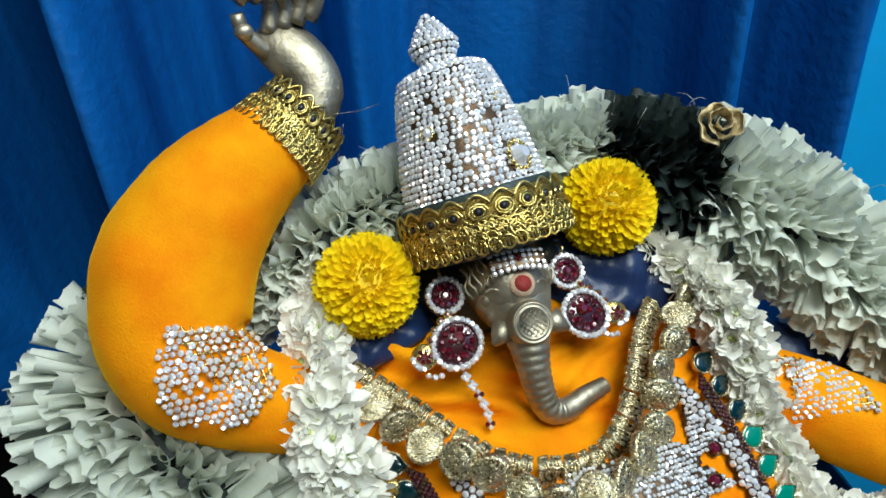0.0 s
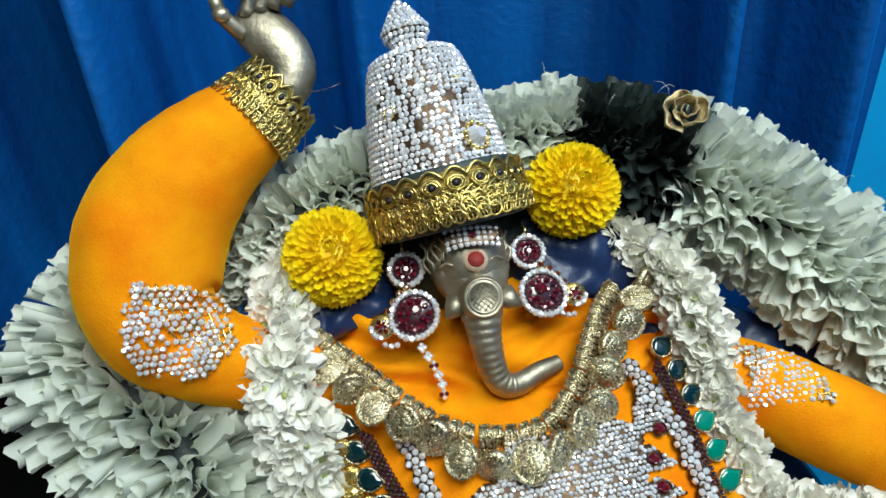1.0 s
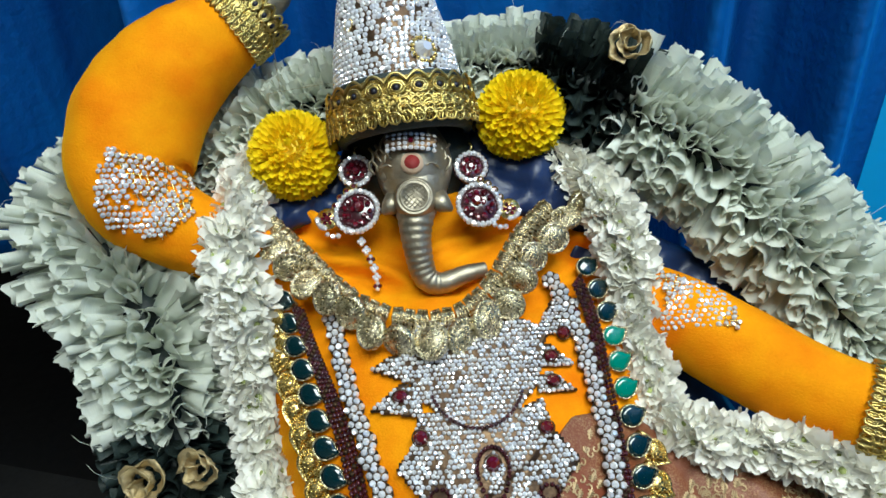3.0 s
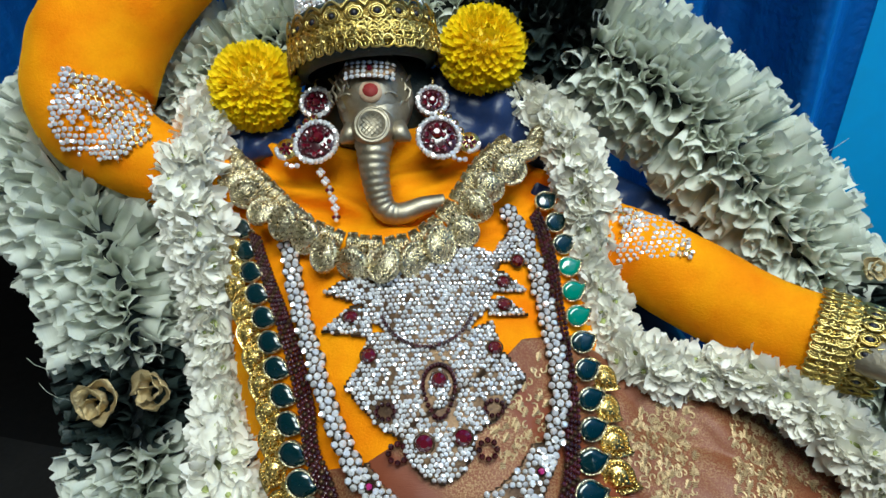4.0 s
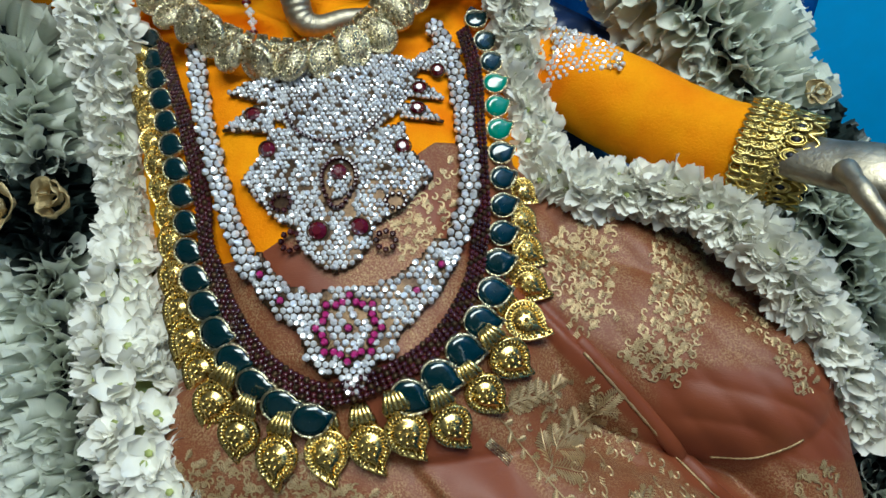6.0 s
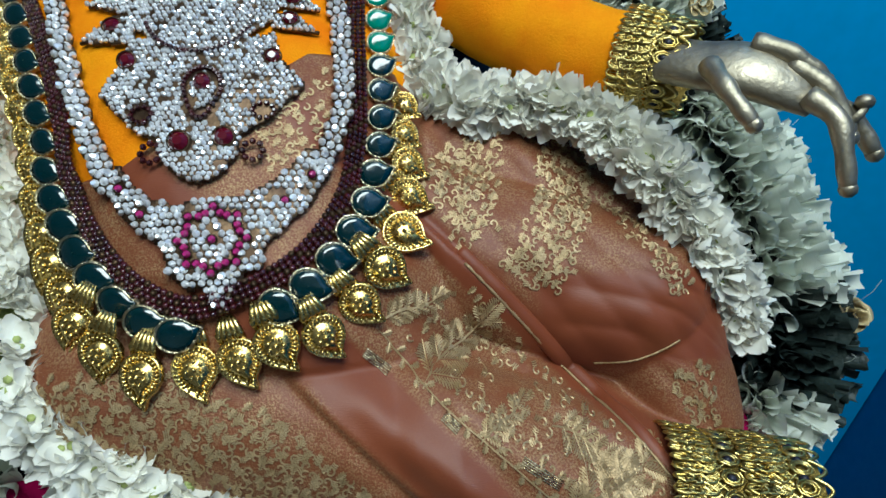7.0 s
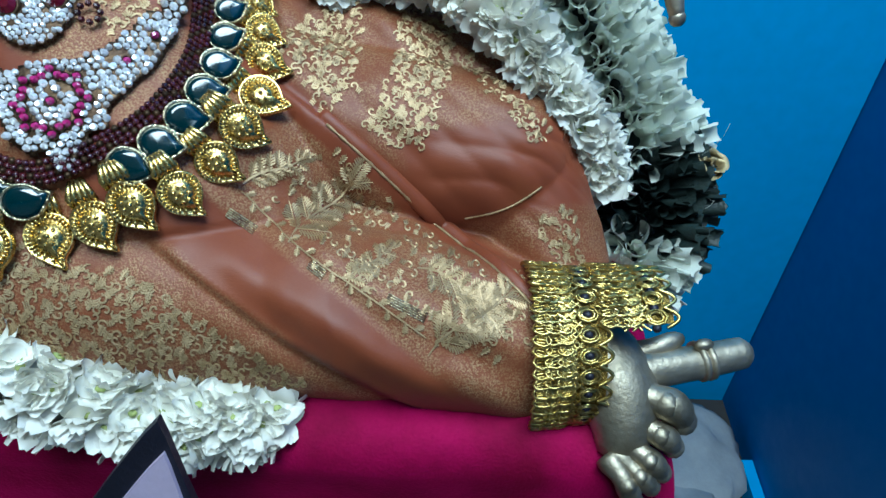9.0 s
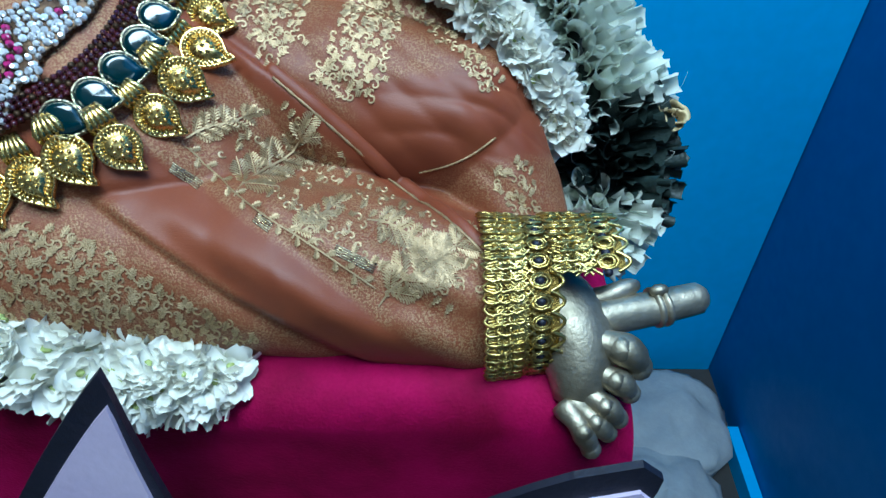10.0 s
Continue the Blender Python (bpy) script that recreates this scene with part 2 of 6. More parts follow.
class Geo:
    """Collects vertices and faces of one mesh."""

    def __init__(self):
        self.v, self.f, self.m = [], [], []

    def add(self, verts, faces, mi=0, m=None):
        k = len(self.v)
        self.v += [tuple(m @ Vector(p)) for p in verts] if m is not None else [tuple(p) for p in verts]
        self.f += [tuple(i + k for i in q) for q in faces]
        self.m += [mi] * len(faces)
        return self

    def grid(self, pts, nu, nv, mi=0, closed=False, m=None):
        faces = []
        for i in range(nu - 1):
            for j in range(nv if closed else nv - 1):
                k = (j + 1) % nv
                faces.append((i * nv + j, i * nv + k, (i + 1) * nv + k, (i + 1) * nv + j))
        return self.add(pts, faces, mi, m)

    def tube(self, path, radii, seg=12, mi=0, cap=True, flat=1.0, m=None, up=(0, 0, 1)):
        path = [Vector(p) for p in path]
        n = len(path)
        if isinstance(radii, (int, float)):
            radii = [radii] * n
        pts, ref = [], Vector(up)
        for i, p in enumerate(path):
            t = (path[min(i + 1, n - 1)] - path[max(i - 1, 0)]).normalized()
            a = ref - t * ref.dot(t)
            if a.length < 1e-6:
                a = t.orthogonal()
            a.normalize()
            b = t.cross(a)
            for j in range(seg):
                an = 2 * math.pi * j / seg
                pts.append(p + float(radii[i]) * (b * math.cos(an) + a * math.sin(an) * flat))
        k0 = len(self.v)
        self.grid(pts, n, seg, mi, True, m)
        if cap:
            self.f += [tuple(k0 + j for j in range(seg))[::-1], tuple(k0 + (n - 1) * seg + j for j in range(seg))]
            self.m += [mi, mi]
        return self

    def lathe(self, profile, seg=24, mi=0, m=None, fn=None):
        pts = []
        for r, z in profile:
            for j in range(seg):
                an = 2 * math.pi * j / seg
                rr = r * (fn(an, z) if fn else 1.0)
                pts.append((rr * math.cos(an), rr * math.sin(an), z))
        return self.grid(pts, len(profile), seg, mi, True, m)

    def ball(self, centre, radii, seg=16, rings=10, mi=0, rot=None, fn=None):
        m = Matrix.Translation(centre) @ (rot or ID)
        pts = []
        for i in range(rings + 1):
            b = -math.pi / 2 + math.pi * i / rings
            for j in range(seg):
                a = 2 * math.pi * j / seg
                d = Vector((math.cos(b) * math.cos(a), math.cos(b) * math.sin(a), math.sin(b)))
                k = fn(d) if fn else 1.0
                pts.append((d[0] * radii[0] * k, d[1] * radii[1] * k, d[2] * radii[2] * k))
        return self.grid(pts, rings + 1, seg, mi, True, m)

    def gem(self, x, y, z, r, h, mi=0, n=8, m=None, turn=0.0, tip=(0, 0), slant=(0, 0)):
        pts = []
        for rr, zz in ((0.96, 0.0), (0.94, 0.3), (0.46, 1.05)):
            for j in range(n):
                a = turn + 2 * math.pi * j / n
                pts.append((x + r * rr * math.cos(a) + tip[0] * zz * h, y + r * rr * math.sin(a) + tip[1] * zz * h, z + h * zz + zz * rr * r * (slant[0] * math.cos(a) + slant[1] * math.sin(a))))
        k = len(self.v)
        self.grid(pts, 3, n, mi, True, m)
        self.f.append(tuple(k + 2 * n + j for j in range(n)))
        self.m.append(mi)
        return self

    def mesh(self, name, mats, smooth=True):
        me = bpy.data.meshes.new(name)
        me.from_pydata(self.v, [], self.f)
        for q in mats if isinstance(mats, (list, tuple)) else [mats]:
            me.materials.append(q)
        me.polygons.foreach_set("material_index", self.m)
        me.polygons.foreach_set("use_smooth", [smooth] * len(self.f))
        me.update()
        return me


def thing(name, at=(0, 0, 0), label="", category="", group="", base=None):
    ob = new(name)
    ob.empty_display_size = 0.02
    m = (LM if base is None else base) @ Matrix.Translation(at)
    ob.matrix_basis = m
    PLACED[ob] = m
    return tagged(ob, label, category, group)


def put(name, me, parent, m=ID, label="", kind="", base=None):
    """A mesh under its thing, at m in the figure's frame (or in base)."""
    ob = new(name, me)
    w = (LM if base is None else base) @ m
    ob.parent = parent
    ob.matrix_parent_inverse = PLACED[parent].inverted()
    ob.matrix_basis = w
    PLACED[ob] = w
    return tagged(ob, label, kind=kind)


def part(name, geo, mats, parent, label="", smooth=True, kind="", base=None):
    return put(name, geo.mesh(name, mats, smooth), parent, ID, label, kind, base)


def lone(name, geo, mats, label, category="", kind="", smooth=True, base=None, group=""):
    ob = new(name, geo.mesh(name, mats, smooth))
    ob.matrix_basis = LM if base is None else base
    PLACED[ob] = ob.matrix_basis.copy()
    return tagged(ob, label, category, group, kind)


def curve(points, n):
    """n points at even steps along a smooth line through the points given."""
    p = np.array(points, float)
    q = np.vstack([2 * p[0] - p[1], p, 2 * p[-1] - p[-2]])
    out = []
    for i in range(1, len(q) - 2):
        for t in np.linspace(0, 1, 24, endpoint=False):
            a, b, c, d = q[i - 1], q[i], q[i + 1], q[i + 2]
            out.append(0.5 * (2 * b + (c - a) * t + (2 * a - 5 * b + 4 * c - d) * t**2 + (3 * b - a - 3 * c + d) * t**3))
    out.append(p[-1])
    out = np.array(out)
    s = np.r_[0, np.cumsum(np.linalg.norm(np.diff(out[:, :3], axis=0), axis=1))]
    t = np.linspace(0, s[-1], n)
    return np.stack([np.interp(t, s, out[:, k]) for k in range(out.shape[1])], 1)


def length(points):
    p = np.array(points, float)[:, :3]
    return float(np.linalg.norm(np.diff(p, axis=0), axis=1).sum())


def interp(x, table):
    xs, ys = zip(*table)
    return float(np.interp(x, xs, ys))


def inside(u, v, poly):
    hit, n = False, len(poly)
    for i in range(n):
        (x0, y0), (x1, y1) = poly[i], poly[i - 1]
        if (y0 > v) != (y1 > v) and u < (x1 - x0) * (v - y0) / (y1 - y0) + x0:
            hit = not hit
    return hit


def basis(origin, x, z):
    """A pose at origin whose z axis is z and whose x axis leans towards x."""
    z = Vector(z).normalized()
    x = Vector(x)
    x = (x - z * x.dot(z)).normalized()
    m = Matrix((x, z.cross(x), z)).transposed().to_4x4()
    m.translation = origin
    return m


# ---- heights of the body under its dress ----


def capsule(u, v, a, b):
    """Height of a lying limb from a to b, each (u, v, w, radius)."""
    du, dv = b[0] - a[0], b[1] - a[1]
    t = max(0.0, min(1.0, ((u - a[0]) * du + (v - a[1]) * dv) / (du * du + dv * dv)))
    d2 = (u - a[0] - t * du) ** 2 + (v - a[1] - t * dv) ** 2
    r, w = a[3] + t * (b[3] - a[3]), a[2] + t * (b[2] - a[2])
    return w + math.sqrt(r * r - d2) if d2 < r * r else w - 1.2 * (math.sqrt(d2) - r) - 0.0


FULL = ((-0.26, 0.0), (-0.2, 0.045), (-0.15, 0.092), (-0.1, 0.103), (0.0, 0.085), (0.04, 0.069), (0.08, 0.052), (0.1, 0.03), (0.12, 0.014), (0.16, 0.008), (0.3, 0.0))


def torso_h(u, v):
    x = (u + 0.012 + 0.22 * v) / 0.135
    return -0.075 + interp(v, FULL) * max(0.0, 1 - x * x) ** 0.7


def legs_h(u, v):
    leg = capsule(u, v, (-0.055, -0.155, -0.045, 0.064), (0.226, -0.236, -0.022, 0.044))
    knee = capsule(u, v, (0.10, -0.075, -0.075, 0.055), (0.235, -0.125, -0.06, 0.055))
    back = capsule(u, v, (0.25, -0.14, -0.06, 0.045), (0.265, -0.2, -0.05, 0.035))
    lap = capsule(u, v, (0.12, -0.035, -0.092, 0.05), (0.235, -0.08, -0.088, 0.055))
    return max(leg, knee, back, lap)


def body_h(u, v):
    return max(torso_h(u, v), legs_h(u, v), -0.09)


# ---- the room ----


def box(geo, x0, y0, z0, x1, y1, z1, mi=0):
    p = [(x, y, z) for x in (x0, x1) for y in (y0, y1) for z in (z0, z1)]
    return geo.add(p, [(0, 1, 3, 2), (4, 6, 7, 5), (0, 4, 5, 1), (2, 3, 7, 6), (0, 2, 6, 4), (1, 5, 7, 3)], mi)


def slab(name, x0, y0, z0, x1, y1, z1, mat, label):
    return lone(name, box(Geo(), x0, y0, z0, x1, y1, z1), mat, label, kind="structure", smooth=False, base=ID)


slab("floor", -2.6, -2.6, -0.1, 1.1, 0.9, 0.0, FLOOR, "grey cement floor")
slab("ceiling", -2.6, -2.6, 2.7, 2.2, 2.6, 2.8, CEIL, "white ceiling")
wall = Geo()
box(wall, -0.36, 0.775, 0.0, 0.938, 0.9, 2.7)
box(wall, -2.6, 0.775, 0.0, -1.75, 0.9, 2.7)
box(wall, -1.75, 0.775, 2.1, -0.36, 0.9, 2.7)
lone("wall_back", wall, WALL, "bright blue painted wall behind the figure", kind="structure", smooth=False, base=ID)
slab("wall_side", 0.94, -0.7, 0.0, 1.06, 0.9, 2.7, WALL_DARK, "dark blue side wall")
slab("wall_left", -2.72, -2.6, 0.0, -2.6, 2.6, 2.7, ROOM, "plain plaster wall")
slab("wall_front", -2.6, -2.72, 0.0, 2.2, -2.6, 2.7, ROOM, "plain plaster wall")
slab("wall_right", 2.2, -2.6, 0.0, 2.32, -0.7, 2.7, ROOM, "plain plaster wall")
slab("wall_return", 1.06, -0.7, 0.0, 2.2, -0.58, 2.7, ROOM, "plain plaster wall")
slab("floor_right", 1.1, -2.6, -0.1, 2.2, -0.7, 0.0, FLOOR, "grey cement floor")
# Near-black colour puts the darkness beyond the doorway into these surfaces.
DARKROOM = plain("painted_darkness", (0.006, 0.005, 0.005), (0.01, 0.008, 0.008), 4, 30, 0.8)
slab("wall_dark_room", -2.6, 2.5, 0.0, 0.5, 2.6, 2.7, DARKROOM, "wall beyond the doorway, coloured near-black for darkness")
slab("floor_dark_room", -2.6, 0.9, -0.1, 0.5, 2.6, 0.0, DARKROOM, "floor beyond the doorway, coloured near-black for darkness")
slab("wall_dark_room_side", -0.34, 0.9, 0.0, -0.24, 2.5, 2.7, DARKROOM, "wall beyond the doorway, coloured near-black for darkness")


def curtain():
    """Blue satin curtain, hanging in deep uneven folds from a rod."""
    rng = random.Random(4)
    top = thing("curtain", (-0.13, 0.72, 0.25), "deep blue satin curtain hanging in soft folds", "curtain", base=ID)
    nx, nz = 260, 30
    centres = sorted(rng.uniform(-0.8, 0.5) for _ in range(15))
    pts = []
    for i in range(nx):
        s = i / (nx - 1)
        for j in range(nz):
            hem = 1.035 if s < 0.3 else max(0.18, 1.035 - 9.0 * (s - 0.3))
            z = hem + (2.48 - hem) * j / (nz - 1)
            x = -0.73 + 1.21 * s
            x += 0.012 * math.sin(9 * s + 1.1 * z) * (0 if s > 0.97 or s < 0.03 else 1)
            y = 0.755
            for k, c in enumerate(centres):
                wdt = 0.022 + 0.016 * ((k * 7) % 5) / 4
                y -= (0.06 + 0.034 * ((k * 3) % 4)) * math.exp(-(((x - c - 0.02 * math.sin(z * 1.3 + k)) / wdt) ** 2))
            y += 0.006 * math.sin(31 * s + 2 * z)
            pts.append((x, y, z))
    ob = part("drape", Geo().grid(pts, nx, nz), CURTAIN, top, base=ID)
    ob.modifiers.new("thickness", "SOLIDIFY").thickness = 0.002
    rod = Geo().tube([(-0.8, 0.70, 2.5), (0.55, 0.70, 2.5)], 0.011, 12)
    part("rod", rod, TARNISH, top, base=ID)


curtain()


def seat():
    """Padded seat in pink velvet on a plain table, with painted lotus petals standing before it."""
    top = thing("throne_cushion", (0.2, 0.15, 0.66), "thick cushion covered in magenta pink velvet", "cushion", base=ID)
    g = Geo()
    nu, nv = 40, 60
    pts = []
    for i in range(nu):
        x = -0.22 + 0.672 * i / (nu - 1)
        ex = min(1.0, min(x + 0.22, 0.452 - x) / 0.03)
        for j in range(nv):
            s = j / (nv - 1)
            if s < 0.35:
                y, z = 0.024 + 0.004 * math.sin(9 * x), 0.66 + 0.29 * s / 0.35
            elif s < 0.5:
                a = (s - 0.35) / 0.15 * math.pi / 2
                y, z = 0.052 - 0.028 * math.cos(a), 0.95 + 0.028 * math.sin(a)
            else:
                y, z = 0.052 + (s - 0.5) / 0.5 * 0.35, 0.978
            z -= (1 - math.sqrt(max(0, 1 - (1 - ex) ** 2))) * 0.028 * (1 if s > 0.35 else s / 0.35)
            pts.append((x, y + 0.003 * noise.noise((x * 9, s * 7, 0)), z + 0.003 * noise.noise((x * 11, s * 9, 5))))
    g.grid(pts, nu, nv)
    for sx in (0, nu - 1):
        loop = [pts[sx * nv + j] for j in range(nv)]
        loop += [(loop[-1][0], 0.402, 0.66)]
        g.add(loop, [tuple(range(len(loop)))])
    part("cushion_cover", g, PINK, top, base=ID)
    table = thing("table", (0.1, 0.2, 0.0), "plain wooden table under the seat", "table", base=ID)
    wood = plain("table_wood", (0.1, 0.05, 0.025), (0.18, 0.09, 0.045), 6, 80, 0.6, aniso=(1, 12, 12))
    part("tabletop", box(Geo(), -0.4, -0.09, 0.62, 0.5, 0.62, 0.658), wood, table, smooth=False, base=ID)
    for x in (-0.36, 0.42):
        for y in (-0.06, 0.55):
            part("leg", box(Geo(), x, y, 0.0, x + 0.05, y + 0.05, 0.62), wood, table, smooth=False, base=ID)


seat()


def lotus_petal(at, width, height, bend, lean, label, full=0.85):
    """A cut-out petal board, lilac with a black painted rim, leaning before the seat."""
    top = thing("lotus_petal", at, label, "cut-out petal", "painted petals before the seat", base=ID)
    m = Matrix.Translation(at)

    def shape(k, y0, y1, drop):
        g = Geo()
        for y in (y0, y1):
            pts = []
            for i in range(25):
                s = i / 24
                wd = width * (1 - s) ** full * (1 + 0.22 * math.sin(math.pi * s)) * k
                c = bend * s * s
                zz = height * s * (1 - drop) + (0.0 if drop == 0 else -0.002)
                pts += [(c - wd, y + lean * zz / height, zz), (c + wd, y + lean * zz / height, zz)]
            g.grid(pts, 25, 2)
        n = 50
        rim = [(2 * i, 2 * i + 2, n + 2 * i + 2, n + 2 * i) for i in range(24)] + [(2 * i + 1, n + 2 * i + 1, n + 2 * i + 3, 2 * i + 3) for i in range(24)]
        g.f += rim
        g.m += [0] * len(rim)
        return g

    part("rim", shape(1.0, 0.0, 0.004, 0.0), OUTLINE, top, "black painted rim", smooth=False, base=m)
    part("board", shape(0.89, -0.002, 0.001, 0.065), LILAC, top, smooth=False, base=m)


lotus_petal((0.162, -0.058, 0.823), 0.076, 0.22, 0.042, 0.055, "lilac painted petal board with a black rim")
lotus_petal((0.312, -0.058, 0.79), 0.085, 0.192, 0.13, 0.05, "lilac petal board with a black rim and bent tip", 0.45)
lotus_petal((-0.09, -0.058, 0.823), 0.076, 0.22, -0.03, 0.055, "lilac painted petal board with a black rim")


def backrest():
    g = Geo()
    pts = []
    for i in range(24):
        v = -0.27 + 0.5 * i / 23
        half = interp(v, ((-0.27, 0.2), (0.0, 0.17), (0.2, 0.12), (0.23, 0.05)))
        c = interp(v, ((-0.27, 0.1), (0.23, -0.03)))
        for j in range(20):
            a = 2 * math.pi * j / 20
            pts.append((c + half * math.cos(a), v, -0.115 + 0.03 * math.sin(a)))
    g.grid(pts, 24, 20, 0, True)
    top = thing("backrest", (0.0, -0.27, -0.14), "slanting backrest covered in dark navy satin", "backrest")
    part("pad", g, NAVY, top)
    prop = Geo()
    box(prop, 0.0, 0.30, 0.66, 0.04, 0.36, 1.17)
    part("prop", prop, NAVY, top, base=ID, smooth=False)


backrest()


def sack(at, sx, sy, sz, seed):
    rng = random.Random(seed)

    def fn(d):
        return 1 + 0.22 * noise.noise(d * 2.2 + Vector((seed, 0, 0))) + 0.06 * noise.noise(d * 7)

    g = Geo().ball((0, 0, 0), (sx, sy, sz), 32, 20, fn=fn)
    g.v = [(x, y, max(z, -0.8 * sz)) for x, y, z in g.v]
    ob = lone("sack", g, SACK, "crumpled pale grey plastic sack on the floor", "sack", base=Matrix.Translation((at[0], at[1], at[2] + 0.8 * sz)) @ pose(0, 0, 0, 0, 0, rng.uniform(-30, 30)))
    return ob


sack((0.79, 0.6, 0), 0.13, 0.14, 0.05, 1)
sack((0.74, 0.42, 0), 0.12, 0.12, 0.06, 5)
slab("baseboard", 0.915, 0.1, 0.0, 0.938, 0.59, 0.05, WALL, "bright blue skirting strip at the wall foot")

# ---- statue: one plain mesh of pale metal ----


def statue():
    g = Geo()
    def face(d):
        return 1 + 0.06 * max(0, d[1]) - 0.22 * max(0, -d[1]) * abs(d[0])

    g.ball((-0.043, 0.2, -0.056), (0.0285, 0.037, 0.034), 32, 20, fn=face)
    for s in (-1, 1):
        g.ball((-0.044 + s * 0.0165, 0.192, -0.0385), (0.007, 0.006, 0.004), 14, 10)
        g.tube([(-0.0415 + s * 0.015, 0.172, -0.037), (-0.0415 + s * 0.0195, 0.1665, -0.035), (-0.041 + s * 0.0245, 0.163, -0.035)], [0.0082, 0.006, 0.0016], 10)
        for k in range(6):
            a = [(-0.045 + s * (0.0125 + 0.003 * k + 0.0022 * math.sin(q * 1.7 + k)), 0.199 + 0.0042 * q - 0.0012 * k, -0.026 - 0.0026 * k - 0.0005 * q) for q in range(6)]
            g.tube(a, 0.0011, 6)
        lid = [(-0.045 + s * (0.012 + 0.0022 * q), 0.1935 + 0.0022 * math.sin(q * 0.8), -0.0255 - 0.001 * q) for q in range(5)]
        g.tube(lid, 0.0009, 6)
    trunk = curve([(-0.0425, 0.19, -0.05, 0.026), (-0.042, 0.18, -0.0455, 0.0215), (-0.042, 0.17, -0.0415, 0.017), (-0.0425, 0.16, -0.039, 0.0128), (-0.0428, 0.145, -0.041, 0.0102), (-0.0405, 0.127, -0.047, 0.009), (-0.036, 0.117, -0.05, 0.0084),
                   (-0.026, 0.1145, -0.052, 0.0078), (-0.01, 0.12, -0.053, 0.0066), (0.005, 0.1235, -0.056, 0.0054)], 130)
    radii = [r * (1 + (0.06 * abs(math.sin(i * 0.6)) if 30 < i < 92 else 0.006 * math.sin(i))) for i, r in enumerate(trunk[:, 3])]
    g.tube(trunk[:, :3], radii, 18)
    disc = basis((-0.0418, 0.1705, -0.0232), (1, 0, 0), (0.02, -0.12, 1))
    g.lathe([(0.0, 0.0016), (0.0088, 0.0008), (0.0092, 0.0014), (0.01, 0.0014), (0.0104, 0.0007), (0.0112, 0.0007), (0.0116, 0.0012), (0.0124, 0.001), (0.0132, -0.001), (0.015, -0.007)], 32, m=disc)
    for k in range(-3, 4):
        h = math.sqrt(max(0, 0.0082**2 - (k * 0.0026) ** 2))
        for dx, dy in ((1, 1), (1, -1)):
            a, b = Vector((dx, dy, 0)).normalized(), Vector((-dy, dx, 0)).normalized()
            p = [disc @ (b * k * 0.0026 + a * t * h + Vector((0, 0, 0.0016))) for t in (-1, 0, 1)]
            g.tube(p, 0.00022, 4)
    # mark on the brow
    mark = basis((-0.0425, 0.1935, -0.0225), (1, 0, 0), (0.05, 0.1, 1))
    g.lathe([(0.0, 0.002), (0.0075, 0.0015), (0.008, -0.002)], 20, 2, mark, fn=lambda a, z: 1 + 0.15 * math.sin(a))
    g.lathe([(0.0, 0.003), (0.005, 0.0026), (0.0055, 0.001)], 16, 1, mark, fn=lambda a, z: 1 + 0.2 * math.sin(a))

    # raised palm
    palm = curve([(-0.158, 0.32, -0.03, 0.0165), (-0.142, 0.334, -0.027, 0.0168), (-0.143, 0.351, -0.023, 0.0176), (-0.156, 0.368, -0.02, 0.0175), (-0.165, 0.378, -0.02, 0.014)], 16)
    g.tube(palm[:, :3], palm[:, 3], 18, flat=0.75)
    for k in range(4):
        o = 0.008 * k
        f = curve([(-0.162 + o, 0.372 + 0.3 * o, -0.012), (-0.158 + 1.1 * o, 0.388, -0.004), (-0.166 + o, 0.392, 0.008), (-0.176 + o, 0.382, 0.01)], 12)
        g.tube(f, [0.0062 - 0.00015 * i for i in range(12)], 10)
    f = curve([(-0.165, 0.362, -0.016), (-0.176, 0.37, -0.004), (-0.178, 0.378, 0.004)], 8)
    g.tube(f, [0.0062 - 0.0003 * i for i in range(8)], 10)
    g.ball((-0.176, 0.369, -0.001), (0.006, 0.005, 0.005), 10, 8)

    # lowered palm, fingers pointing away
    palm = curve([(0.25, 0.008, 0.0, 0.018), (0.264, -0.002, 0.018, 0.0165), (0.282, -0.01, 0.03, 0.0175), (0.3, -0.022, 0.036, 0.0145), (0.31, -0.031, 0.037, 0.009)], 18)
    g.tube(palm[:, :3], palm[:, 3], 18, flat=0.6, up=(0.1, 0.3, 1))
    for pts in ([(0.258, -0.008, 0.035), (0.258, -0.022, 0.047), (0.262, -0.034, 0.052), (0.268, -0.044, 0.053)],
                [(0.302, -0.028, 0.044), (0.312, -0.042, 0.05), (0.314, -0.058, 0.05), (0.317, -0.076, 0.046)],
                [(0.308, -0.026, 0.04), (0.322, -0.036, 0.042), (0.33, -0.046, 0.042), (0.337, -0.058, 0.04)],
                [(0.284, 0.004, 0.032), (0.296, -0.004, 0.04), (0.308, -0.014, 0.042), (0.314, -0.02, 0.041)],
                [(0.298, -0.01, 0.038), (0.31, -0.022, 0.044), (0.318, -0.036, 0.045), (0.322, -0.05, 0.044)]):
        c = curve(pts, 14)
        g.tube(c, [0.0059 - 0.00014 * i + 0.0004 * math.sin(i * 1.3) for i in range(14)], 12)
        g.ball(c[-1], (0.0046, 0.0046, 0.0044), 10, 6)
    ring = basis((0.325, -0.039, 0.043), (1, 0, 0), (0.7, -0.7, 0))
    g.lathe([(0.0075, -0.002), (0.009, 0.0), (0.0075, 0.002)], 14, m=ring)
    g.ball((0.327, -0.034, 0.05), (0.005, 0.004, 0.004), 8, 6)

